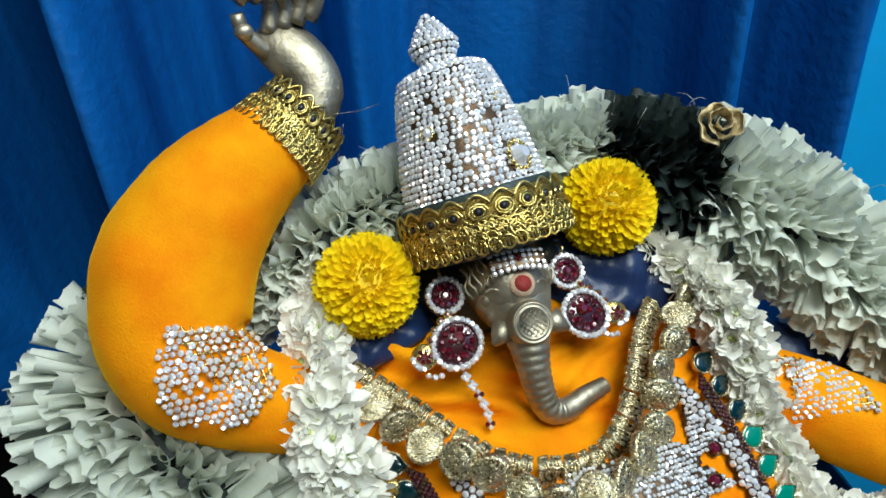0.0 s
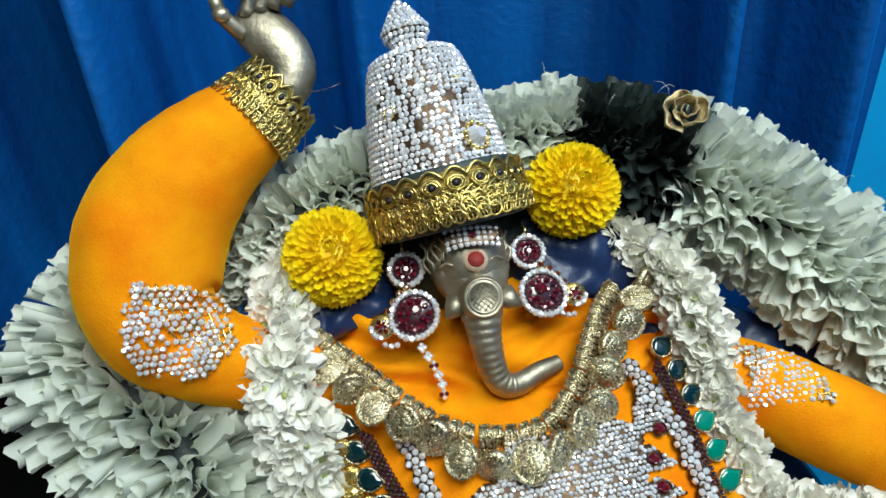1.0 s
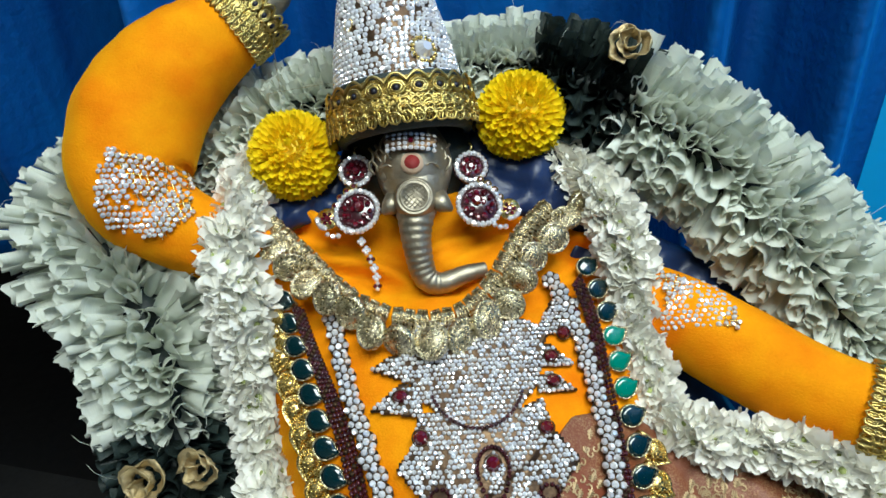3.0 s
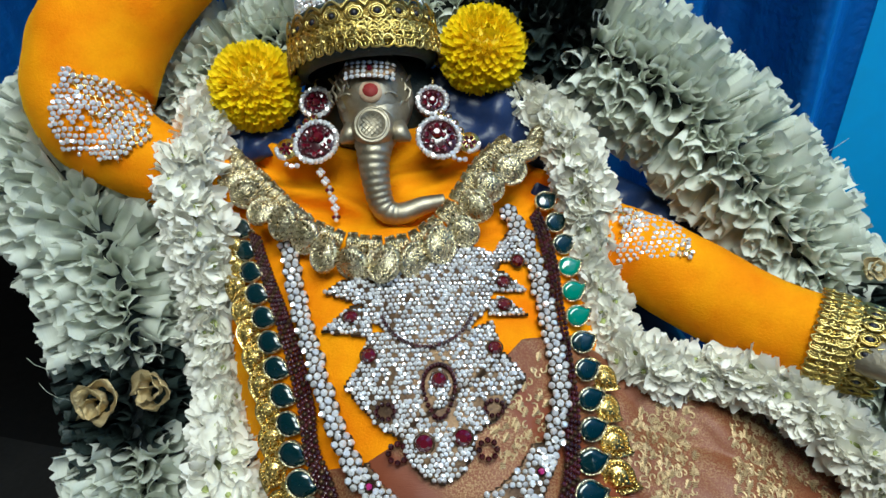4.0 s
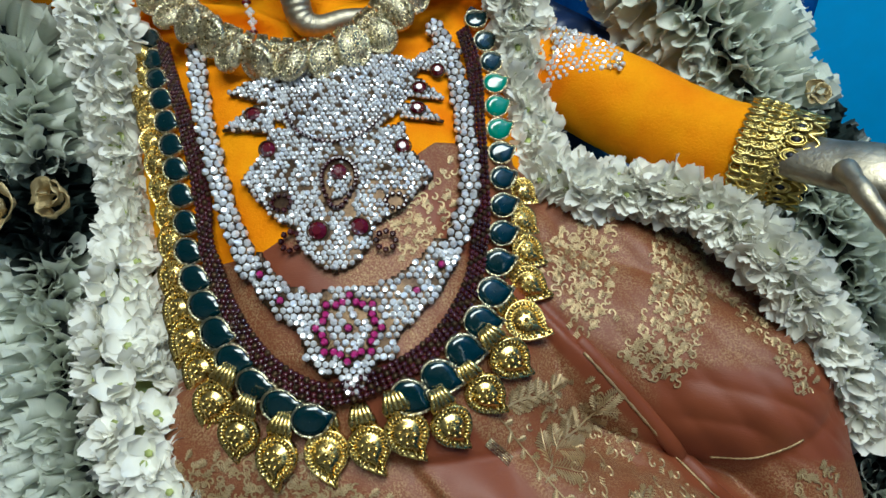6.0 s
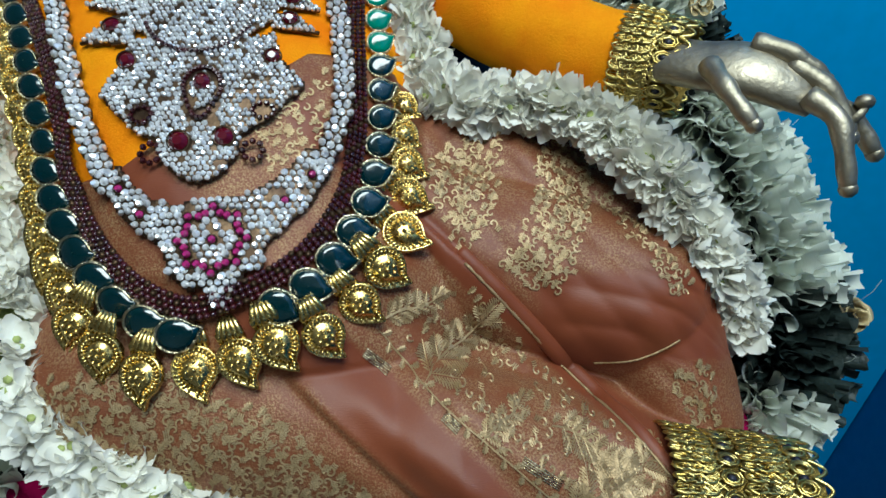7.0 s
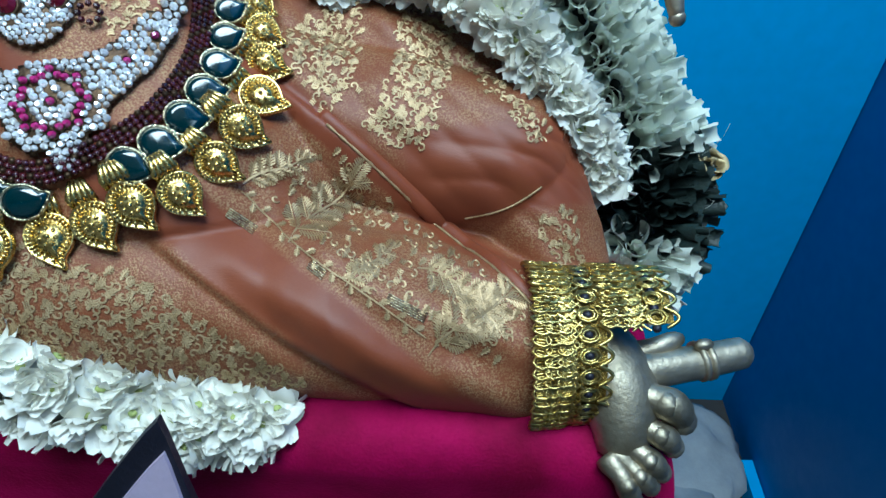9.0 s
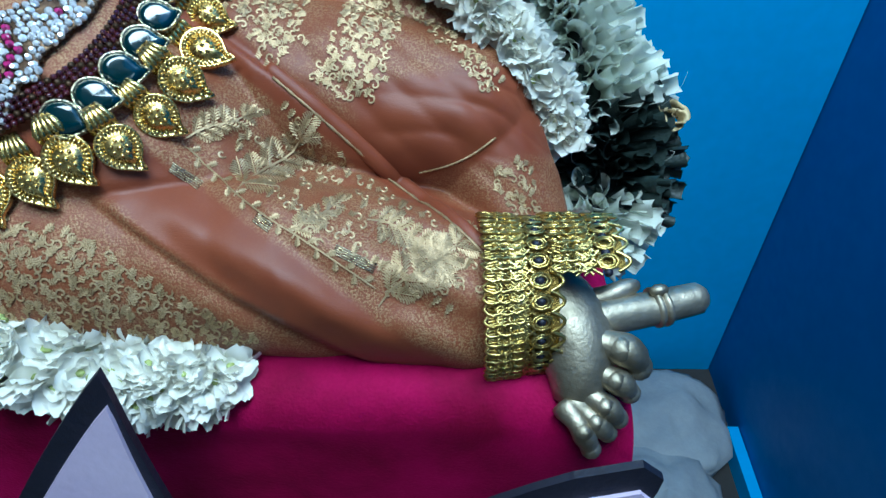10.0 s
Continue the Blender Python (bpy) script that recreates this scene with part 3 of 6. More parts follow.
    # foot
    foot = curve([(0.235, -0.24, -0.002, 0.03), (0.256, -0.248, 0.012, 0.0265), (0.266, -0.266, 0.024, 0.023), (0.264, -0.284, 0.03, 0.018), (0.258, -0.299, 0.03, 0.01)], 18)
    g.tube(foot[:, :3], foot[:, 3], 20)
    big = curve([(0.262, -0.255, 0.02, 0.0135), (0.28, -0.2575, 0.027, 0.0108), (0.306, -0.258, 0.028, 0.0098), (0.326, -0.2575, 0.028, 0.0094), (0.3405, -0.257, 0.028, 0.0086), (0.3425, -0.257, 0.028, 0.006)], 24)
    g.tube(big[:, :3], big[:, 3], 14)
    side_toe = curve([(0.268, -0.249, 0.018, 0.007), (0.286, -0.2475, 0.026, 0.0062), (0.3, -0.2445, 0.027, 0.0052), (0.306, -0.244, 0.026, 0.003)], 12)
    g.tube(side_toe[:, :3], side_toe[:, 3], 10)
    for x in (0.313, 0.3175):
        g.lathe([(0.009, -0.0024), (0.0114, -0.001), (0.0114, 0.001), (0.009, 0.0024)], 18, m=basis((x, -0.2577, 0.028), (0, 0, 1), (0.99, 0.1, 0)))
    g.ball((0.314, -0.248, 0.034), (0.0058, 0.0036, 0.0036), 10, 6)
    for a, b, c, r in (((0.266, -0.264, 0.032), (0.287, -0.2745, 0.044), (0.294, -0.2845, 0.038), 0.0098), ((0.264, -0.278, 0.034), (0.28, -0.289, 0.044), (0.2875, -0.2975, 0.037), 0.0076),
                       ((0.26, -0.288, 0.034), (0.272, -0.301, 0.043), (0.279, -0.3095, 0.037), 0.0072), ((0.256, -0.295, 0.034), (0.266, -0.3085, 0.042), (0.2725, -0.316, 0.036), 0.0068),
                       ((0.252, -0.297, 0.034), (0.257, -0.309, 0.042), (0.262, -0.322, 0.037), 0.007)):
        c2 = curve([a, b, c], 14)
        g.tube(c2, [r * (0.95 + 0.09 * math.sin(i * 0.95) - 0.012 * i) for i in range(14)], 12)
        g.ball(c2[-1], (r * 0.8, r * 0.8, r * 0.8), 12, 8)
        nail = basis(Vector(c2[7]) + Vector((0, 0, r * 0.75)), (1, 0, 0), (0.2, 0, 1))
        g.lathe([(0.0, r * 0.3), (r * 0.5, r * 0.16), (r * 0.7, -r * 0.2)], 10, m=nail)
    lone("statue", g, [SILVER, KUMKUM, SANDAL], "pale metal statue in flower garlands and rich dress", "statue")


statue()

# ---- dress ----
ARM_UP = [(-0.158, 0.318, -0.03, 0.0255), (-0.177, 0.307, -0.031, 0.031), (-0.212, 0.281, -0.033, 0.04), (-0.237, 0.249, -0.037, 0.045), (-0.245, 0.214, -0.039, 0.0435),
          (-0.239, 0.187, -0.04, 0.038), (-0.217, 0.167, -0.045, 0.031), (-0.185, 0.152, -0.06, 0.028), (-0.15, 0.14, -0.075, 0.026)]
ARM_DOWN = [(0.09, 0.118, -0.105, 0.026), (0.135, 0.09, -0.078, 0.03), (0.172, 0.06, -0.058, 0.032), (0.21, 0.03, -0.038, 0.03), (0.24, 0.014, -0.02, 0.028), (0.252, 0.009, -0.012, 0.027)]


def arm_h(arm, u, v):
    best = -1.0
    for a, b in zip(arm[:-1], arm[1:]):
        best = max(best, capsule(u, v, a, b))
    return best


def velvet_robe():
    top = thing("velvet_robe", (0, -0.1, -0.08), "bright orange velvet robe with long padded sleeves", "robe")
    for arm in (ARM_UP, ARM_DOWN):
        c = curve(arm, 70)
        g = Geo()
        g.tube(c[:, :3], c[:, 3], 40)
        out = []
        for x, y, z in g.v:
            d = 0.0022 * noise.noise((x * 45, y * 45, z * 45)) + 0.0009 * noise.noise((x * 150, y * 150, z * 150))
            crease = 0.0025 * math.sin(260 * (x * 0.4 + y)) * max(0, 1 - abs(y - 0.178) / 0.025) * (1 if x < -0.18 else 0)
            out.append((x, y, z + d + crease * max(0, min(1, (x + 0.235) / 0.03))))
        g.v = out
        part("sleeve", g, VELVET, top)
    nu, nv = 90, 110
    pts = []
    for i in range(nu):
        for j in range(nv):
            v = -0.18 + 0.37 * j / (nv - 1)
            c = -0.012 - 0.22 * v
            u = c + 0.137 * (2 * i / (nu - 1) - 1)
            w = torso_h(u, v) - 0.001
            k = max(0, min(1, (v - 0.085) / 0.02))
            fold = 0.0055 * math.sin(165 * (v - 0.09) + 60 * u + 5 * noise.noise((u * 13, v * 13, 0))) + 0.003 * math.sin(330 * v - 120 * abs(u + 0.04) + 4 * noise.noise((u * 25, v * 25, 3)))
            w += k * fold - 0.008 * k
            pts.append((u, v, w + 0.0008 * noise.noise((u * 90, v * 90, 1))))
    ob = part("bodice", Geo().grid(pts, nu, nv), VELVET, top)
    lining = ob.modifiers.new("thickness", "SOLIDIFY")
    lining.thickness, lining.offset = 0.003, 1.0


velvet_robe()

SASH = ((0.1, -0.066), (0.129, -0.096), (0.162, -0.133), (0.199, -0.175), (0.231, -0.221), (0.25, -0.25))
PLEAT = ((0.0, -0.118), (0.037, -0.155), (0.093, -0.212), (0.153, -0.26), (0.2, -0.295))
LOW = ((-0.125, -0.15), (-0.1, -0.185), (-0.06, -0.205), (-0.02, -0.222), (0.04, -0.245), (0.1, -0.262), (0.17, -0.277), (0.222, -0.282), (0.25, -0.262), (0.27, -0.235), (0.293, -0.205))
HIGH = ((-0.125, -0.11), (-0.1, -0.075), (-0.075, -0.05), (-0.045, -0.045), (-0.02, -0.03), (0.02, -0.005), (0.05, 0.022), (0.085, 0.024), (0.11, 0.012), (0.177, 0.008), (0.212, -0.012), (0.24, -0.04), (0.268, -0.078), (0.28, -0.12), (0.293, -0.175))


def silk_h(u, v):
    q = 0.61 * u + 0.79 * v
    w = body_h(u, v) + 0.003
    below, above = interp(u, SASH) - v, v - interp(u, PLEAT)
    w = max(w, -0.068)
    w += 0.008 * max(0, min(1, below / 0.003 + 0.5)) * max(0, min(1, (u - 0.09) / 0.03)) * max(0, min(1, above / 0.004 + 0.5))
    w += 0.005 * max(0, min(1, above / 0.004 + 0.5)) * max(0, min(1, (0.09 - above) / 0.05)) * max(0, min(1, (u - 0.02) / 0.03)) * (1 if below > 0 else 0)
    k = max(0, min(1, (u - 0.15) / 0.04)) * max(0, min(1, (q + 0.005) / 0.015))
    fold = math.sin(140 * (v + 0.35 * (u - 0.2) + 1.6 * (u - 0.2) ** 2 + 0.012 * noise.noise((u * 25, v * 25, 2))) + 0.9)
    w += k * 0.0024 * (abs(fold) ** 0.6 - 0.6) * max(0, 1 - abs(v + 0.145 - 0.1 * (u - 0.2)) / 0.05)
    w += 0.0035 * math.sin(85 * (u + 0.35 * v) + 0.5) * max(0, min(1, (v + 0.1) / 0.05)) * max(0, min(1, (u - 0.1) / 0.02))
    w += 0.0015 * abs(math.sin(120 * q + 1.5 * u * 30)) * max(0, min(1, (u - 0.08) / 0.05)) * max(0, min(1, above / 0.02))
    w += 0.0024 * math.sin(190 * q + 2 * noise.noise((u * 12, v * 12, 0))) * max(0, min(1, (u - 0.05) / 0.05)) * max(0, min(1, -q / 0.02))
    w += 0.002 * noise.noise((u * 22, v * 22, 4)) + 0.0007 * noise.noise((u * 70, v * 70, 4))
    return w


def silk_skirt():
    top = thing("silk_skirt", (0.05, -0.2, -0.05), "rust brown silk skirt woven with gold motifs", "skirt")

    nu, nv = 190, 130
    pts = []
    for i in range(nu):
        u = -0.125 + 0.417 * i / (nu - 1)
        lo, hi = interp(u, LOW), interp(u, HIGH)
        for j in range(nv):
            s = j / (nv - 1)
            v = lo + (hi - lo) * s
            e = min(s, 1 - s) * (hi - lo)
            w = silk_h(u, v)
            if e < 0.006 and (s < 0.5 or u > 0.1):
                w -= 0.012 * (1 - e / 0.006) ** 2
            pts.append((u, v, w))
    ob = part("drape", Geo().grid(pts, nu, nv), SILK, top)
    lining = ob.modifiers.new("thickness", "SOLIDIFY")
    lining.thickness, lining.offset = 0.002, 1.0
    roll = [(u, v + 0.003, silk_h(u, v + 0.003) + 0.0015) for u, v in curve(SASH[1:5], 50)]
    part("rolled_pleat", Geo().tube(roll, [0.0058 - 0.00003 * abs(i - 25) * 2 for i in range(50)], 12, flat=0.75), SILK, top, "plain rolled pleat edge")
    # woven selvedge along the overlapping pleat, twisted cords on the folds
    trims = ((((0.131, -0.1005), (0.164, -0.1375), (0.201, -0.1795), (0.23, -0.222)), 0.0011), (((0.205, -0.162), (0.222, -0.161), (0.236, -0.157), (0.25, -0.15)), 0.0009))
    for line, r in trims:
        c = curve(line, 40)
        p = [(u, v, silk_h(u, v) + 0.0002) for u, v in c]
        part("gold_selvedge", Geo().tube(p, [0.75 * r * (1 + 0.35 * math.sin(2.6 * i)) for i in range(40)], 6), ZARI, top, "fine gold edge")
    for a, b in (((0.074, -0.146), (0.086, -0.157)), ((0.148, -0.2), (0.166, -0.213)), ((0.112, -0.178), (0.119, -0.185))):
        g = Geo()
        for k in range(5):
            p = []
            for t in range(8):
                u, v = a[0] + (b[0] - a[0]) * t / 7 + 0.0011 * k * 0.6, a[1] + (b[1] - a[1]) * t / 7 + 0.0011 * k * 0.8
                p.append((u, v, silk_h(u, v) + 0.0006))
            g.tube(p, 0.00035, 5)
        part("zari_thread", g, PALE_GOLD, top, "short woven gold bars")
    return top


def ribbon(g, line, width, cache):
    """A flat woven stroke lying on the silk."""
    p = [Vector((u, v, 0)) for u, v in line]
    pts, n = [], len(p)
    for i in range(n):
        t = p[min(i + 1, n - 1)] - p[max(i - 1, 0)]
        side = Vector((-t.y, t.x, 0))
        side = side.normalized() * width * (0.5 if 0 < i < n - 1 else 0.3) if side.length > 1e-9 else Vector((0, width, 0))
        key = (round(p[i].x, 4), round(p[i].y, 4))
        if key not in cache:
            cache[key] = silk_h(*key) + 0.0009
        for q in (p[i] - side, p[i] + side):
            pts.append((q.x, q.y, cache[key]))
    g.grid(pts, n, 2)


def turned(at, ang, size, line):
    c, d = math.cos(ang), math.sin(ang)
    return [(at[0] + size * (x * c - y * d), at[1] + size * (x * d + y * c)) for x, y in line]


def woven_leaf(g, at, ang, size, cache, rng):
    """A leaf of slanting woven bars on both sides of its rib."""
    n = max(4, int(size / 0.0017))
    ribbon(g, turned(at, ang, size, [(0, 0), (0.35, 0.02), (0.7, 0.01), (1.0, 0)]), 0.0006, cache)
    for sgn in (-1, 1):
        for k in range(n):
            x = 0.08 + 0.8 * k / n
            w = 0.3 * math.sin(math.pi * min(1, x + 0.08)) ** 0.8 * rng.uniform(0.85, 1.05)
            ribbon(g, turned(at, ang, size, [(x, sgn * 0.03), (x + 0.5 * w, sgn * w * 0.6), (x + 0.7 * w, sgn * w)]), 0.001, cache)


def woven_curl(g, at, ang, size, cache, rng):
    """A small scroll with a hatched heart."""
    turn = rng.choice((-1, 1))
    ribbon(g, turned(at, ang, size, [((0.5 - 0.06 * q) * math.cos(0.75 * q), turn * (0.5 - 0.06 * q) * math.sin(0.75 * q)) for q in range(8)]), 0.001, cache)
    if rng.random() < 0.6:
        for k in range(3):
            ribbon(g, turned(at, ang, size, [(0.55 + 0.2 * k, -0.3), (0.5 + 0.2 * k, 0.0), (0.6 + 0.2 * k, 0.3)]), 0.0009, cache)


def woven_motifs(top):
    """Gold motifs woven into the silk: leaf sprays, a vine border and close scrollwork."""
    rng = random.Random(17)
    cache = {}
    g = Geo()
    for at, ang, size in (((0.104, -0.164), 0.72, 0.046), ((0.166, -0.23), 0.5, 0.05), ((0.084, -0.13), 0.35, 0.03), ((0.168, -0.186), -0.5, 0.034), ((0.13, -0.19), 0.6, 0.026)):
        stem = turned(at, ang, size, [(0, 0), (0.17, 0.05), (0.34, 0.06), (0.5, 0.04), (0.67, -0.01), (0.84, -0.03), (1.0, -0.02)])
        ribbon(g, stem, 0.0012, cache)
        for k, (u, v) in enumerate(stem[1:]):
            for sgn in (-1, 1):
                woven_leaf(g, (u, v), ang + sgn * rng.uniform(0.75, 1.15), size * rng.uniform(0.3, 0.42) * (1 - 0.05 * k), cache, rng)
        woven_leaf(g, stem[-1], ang + 0.1, size * 0.4, cache, rng)
    part("leaf_spray", g, ZARI, top, "woven pale gold leaf sprays", kind="stuff")
    g = Geo()
    # flower of eight petals at the end of the panel
    for k in range(9):
        woven_leaf(g, (0.199, -0.212), 2 * math.pi * k / 9 + 0.2, 0.0135 + 0.003 * (k % 2), cache, rng)
    for k in range(6):
        woven_curl(g, (0.172 + 0.007 * k, -0.225 + 0.004 * math.sin(2.0 * k)), 1.1 * k, 0.006, cache, rng)
    part("flower_motif", g, ZARI, top, "woven gold flower", kind="stuff")
    g = Geo()
    vine = curve([(0.083, -0.134, 0), (0.11, -0.168, 0), (0.14, -0.196, 0), (0.165, -0.22, 0)], 44)
    ribbon(g, [(u + 0.0015 * math.sin(i * 0.9), v - 0.0015 * math.sin(i * 0.9)) for i, (u, v, _) in enumerate(vine)], 0.0008, cache)
    for i in range(1, 43, 2):
        sgn = 1 if i % 4 == 1 else -1
        woven_leaf(g, vine[i][:2], -0.8 + sgn * 1.0, 0.0055, cache, rng)
    part("vine_border", g, ZARI, top, "woven gold vine border", kind="stuff")
    fields = (([(-0.112, -0.152), (-0.03, -0.148), (0.03, -0.172), (0.105, -0.24), (0.06, -0.244), (-0.02, -0.22), (-0.09, -0.188)], 0.0047, 0.0054, 0.04),
              ([(0.188, -0.012), (0.222, -0.03), (0.205, -0.078), (0.182, -0.122), (0.15, -0.106), (0.172, -0.07)], 0.0043, 0.0054, 0.03),
              ([(0.105, -0.035), (0.162, -0.02), (0.15, -0.078), (0.132, -0.092), (0.118, -0.07)], 0.0046, 0.0056, 0.1),
              ([(0.212, -0.058), (0.227, -0.066), (0.258, -0.122), (0.246, -0.127)], 0.0044, 0.005, 0.08),
              ([(0.246, -0.168), (0.266, -0.164), (0.272, -0.2), (0.25, -0.204)], 0.0047, 0.0052, 0.12),
              ([(0.02, -0.02), (0.062, 0.012), (0.058, -0.035), (0.03, -0.05)], 0.005, 0.0052, 0.2))
    fields += (([(0.085, -0.125), (0.13, -0.112), (0.2, -0.185), (0.226, -0.222), (0.2, -0.244), (0.165, -0.218), (0.115, -0.167)], 0.0056, 0.0052, 0.5),)
    for poly, step, size, gaps in fields:
        g = Geo()
        us, vs = [p[0] for p in poly], [p[1] for p in poly]
        row, v = 0, min(vs)
        while v < max(vs):
            u = min(us) + (step / 2 if row % 2 else 0)
            while u < max(us):
                x, y = u + rng.uniform(-0.0012, 0.0012), v + rng.uniform(-0.0012, 0.0012)
                if inside(x, y, poly) and rng.random() > gaps:
                    if (row + int(u / step)) % 3:
                        woven_curl(g, (x, y), rng.uniform(0, 6.28), size, cache, rng)
                    else:
                        woven_leaf(g, (x, y), 0.9 + rng.uniform(-0.4, 0.4), size * 1.25, cache, rng)
                u += step
            v += step * 0.9
            row += 1
        part("brocade_field", g, ZARI, top, "close woven gold scrollwork", kind="stuff")


woven_motifs(silk_skirt())


def satin_cloth(points, width, label, seed):
    """A strip of navy satin tucked behind the ears and shoulders."""
    c = curve(points, 40)
    pts = []
    for i, (u, v, w) in enumerate(c):
        t = c[min(i + 1, 39)] - c[max(i - 1, 0)]
        n = np.array((-t[1], t[0], 0)) / (np.hypot(t[0], t[1]) + 1e-9)
        for j in range(14):
            s = j / 13 - 0.5
            p = np.array((u, v, w)) + n * width * s
            p[2] += 0.006 * math.cos(s * 3) + 0.002 * math.sin(s * 7 + i * 0.12 + seed) + 0.006 * noise.noise((i * 0.2, s * 4, seed))
            pts.append(tuple(p))
    ob = lone("satin_cloth", Geo().grid(pts, 40, 14), NAVY, label, "cloth", group="navy satin behind the head")
    ob.modifiers.new("thickness", "SOLIDIFY").thickness = 0.0015


satin_cloth([(-0.19, 0.165, -0.075), (-0.15, 0.18, -0.075), (-0.115, 0.192, -0.078), (-0.1, 0.2, -0.084)], 0.036, "dark navy satin cloth folded behind the ear", 1)
satin_cloth([(-0.01, 0.22, -0.082), (0.02, 0.2, -0.075), (0.05, 0.19, -0.07), (0.09, 0.178, -0.078)], 0.055, "dark navy satin cloth fanned out beside the ear", 4)
satin_cloth([(-0.205, 0.12, -0.085), (-0.19, 0.06, -0.09), (-0.135, 0.0, -0.085), (-0.125, -0.08, -0.08), (-0.12, -0.16, -0.06)], 0.06, "dark navy satin lining behind the jasmine", 7)
satin_cloth([(0.08, 0.15, -0.09), (0.13, 0.12, -0.095), (0.2, 0.08, -0.095)], 0.06, "dark navy satin lining above the sleeve", 9)


def head_wrap():
    g = Geo().ball((-0.048, 0.216, -0.085), (0.055, 0.044, 0.032), 28, 16, fn=lambda d: 1 + 0.04 * noise.noise(d * 4))
    lone("head_wrap", g, BLACK, "black cloth wrapped round the head under the crown", "cloth")


head_wrap()

# ---- crown and head ornaments ----
CROWN = basis((-0.0505, 0.2485, -0.05), (1, 0.1, 0), (-0.1, 0.97, 0.22))
CONE = ((0.0475, 0.0), (0.0455, 0.018), (0.043, 0.035), (0.0395, 0.053), (0.0355, 0.071), (0.0325, 0.083), (0.0295, 0.0905), (0.027, 0.093), (0.0165, 0.0965), (0.0105, 0.1), (0.0115, 0.1045), (0.0145, 0.109), (0.0148, 0.1125), (0.0125, 0.116), (0.009, 0.1215), (0.0055, 0.1265), (0.0022, 0.1305), (0.0, 0.131))


def lace_band(top, m, radius, height, seg, taper=0.0, name="lace_trim", arc=(0.0, 1.0)):
    """A band of gold lace round a core: ground, two rows of loops, crossing wires and scalloped edges."""

    def at(a, s, lift=0.0):
        r = radius + taper * s + lift
        return (r * math.cos(a), r * math.sin(a), s * height)

    rng = random.Random(seg)
    g = Geo()
    turns = [2 * math.pi * (arc[0] + (arc[1] - arc[0]) * k / 48) for k in range(49)]
    g.grid([at(a, q, -0.0006) for q in (0.02, 0.3, 0.6, 0.98) for a in turns], 4, 49)
    put("lace_ground", g.mesh("lace_ground", LACE_BACK), top, m)
    g = Geo()
    first, last = int(round(seg * arc[0])), int(round(seg * arc[1]))
    for k in range(first, last):
        a0 = 2 * math.pi * k / seg
        da = 2 * math.pi / seg
        for lean in (-1, 1):
            for lo in (0.28, 0.38):
                p = [at(a0 + da * (0.5 + lean * (q / 3 - 0.5) * 1.5), lo + 0.08 * q + rng.uniform(-0.02, 0.02), 0.0008 + 0.0006 * (q % 2)) for q in range(4)]
                g.tube(p, 0.0008, 4, cap=False)
        for lo, hi, wide in ((-0.07, 0.2, 0.62), (0.1, 0.34, 0.6), (0.26, 0.5, 0.5)):
            loop = []
            for q in range(9):
                b = 2 * math.pi * q / 8
                loop.append(at(a0 + da * (0.5 + wide * math.cos(b) * 0.8 + rng.uniform(-0.08, 0.08)), (lo + hi) / 2 + (hi - lo) / 2 * math.sin(b) + rng.uniform(-0.015, 0.015), 0.0016 + 0.0009 * math.cos(b) + rng.uniform(0, 0.0006)))
            g.tube(loop, 0.0008, 4, cap=False)
        for off in (0.2, 0.5, 0.8):
            p = [at(a0 + da * (off + 0.12 * math.sin(q * 2 + k)), -0.02 + 0.14 * q, 0.0008 + 0.0004 * (q % 2)) for q in range(5)]
            g.tube(p, 0.0007, 4, cap=False)
        if k % 2 == 0:
            for rr in (0.5, 0.75):
                eye = [at(a0 + da * (1 + rr * math.cos(math.pi * q / 4)), 0.72 + 0.2 * rr * math.sin(math.pi * q / 4), 0.0018) for q in range(9)]
                g.tube(eye, 0.0008, 4, cap=False)
            arch = [at(a0 + da * (q / 4.0), 0.86 + 0.18 * math.sin(math.pi * q / 8), 0.0014) for q in range(9)]
            g.tube(arch, 0.001, 4, cap=False)
    put(name, g.mesh(name, LACE), top, m, "looped gold thread lace", "stuff")
    holes = Geo()
    for k in range(first, last, 2):
        a = 2 * math.pi * (k + 1) / seg
        holes.ball(at(a, 0.72, 0.0004), (0.0024, 0.0024, 0.0024), 8, 5)
    put("eyelet_trim", holes.mesh("eyelet_trim", OUTLINE), top, m, "dark eyelets in the lace", "stuff")


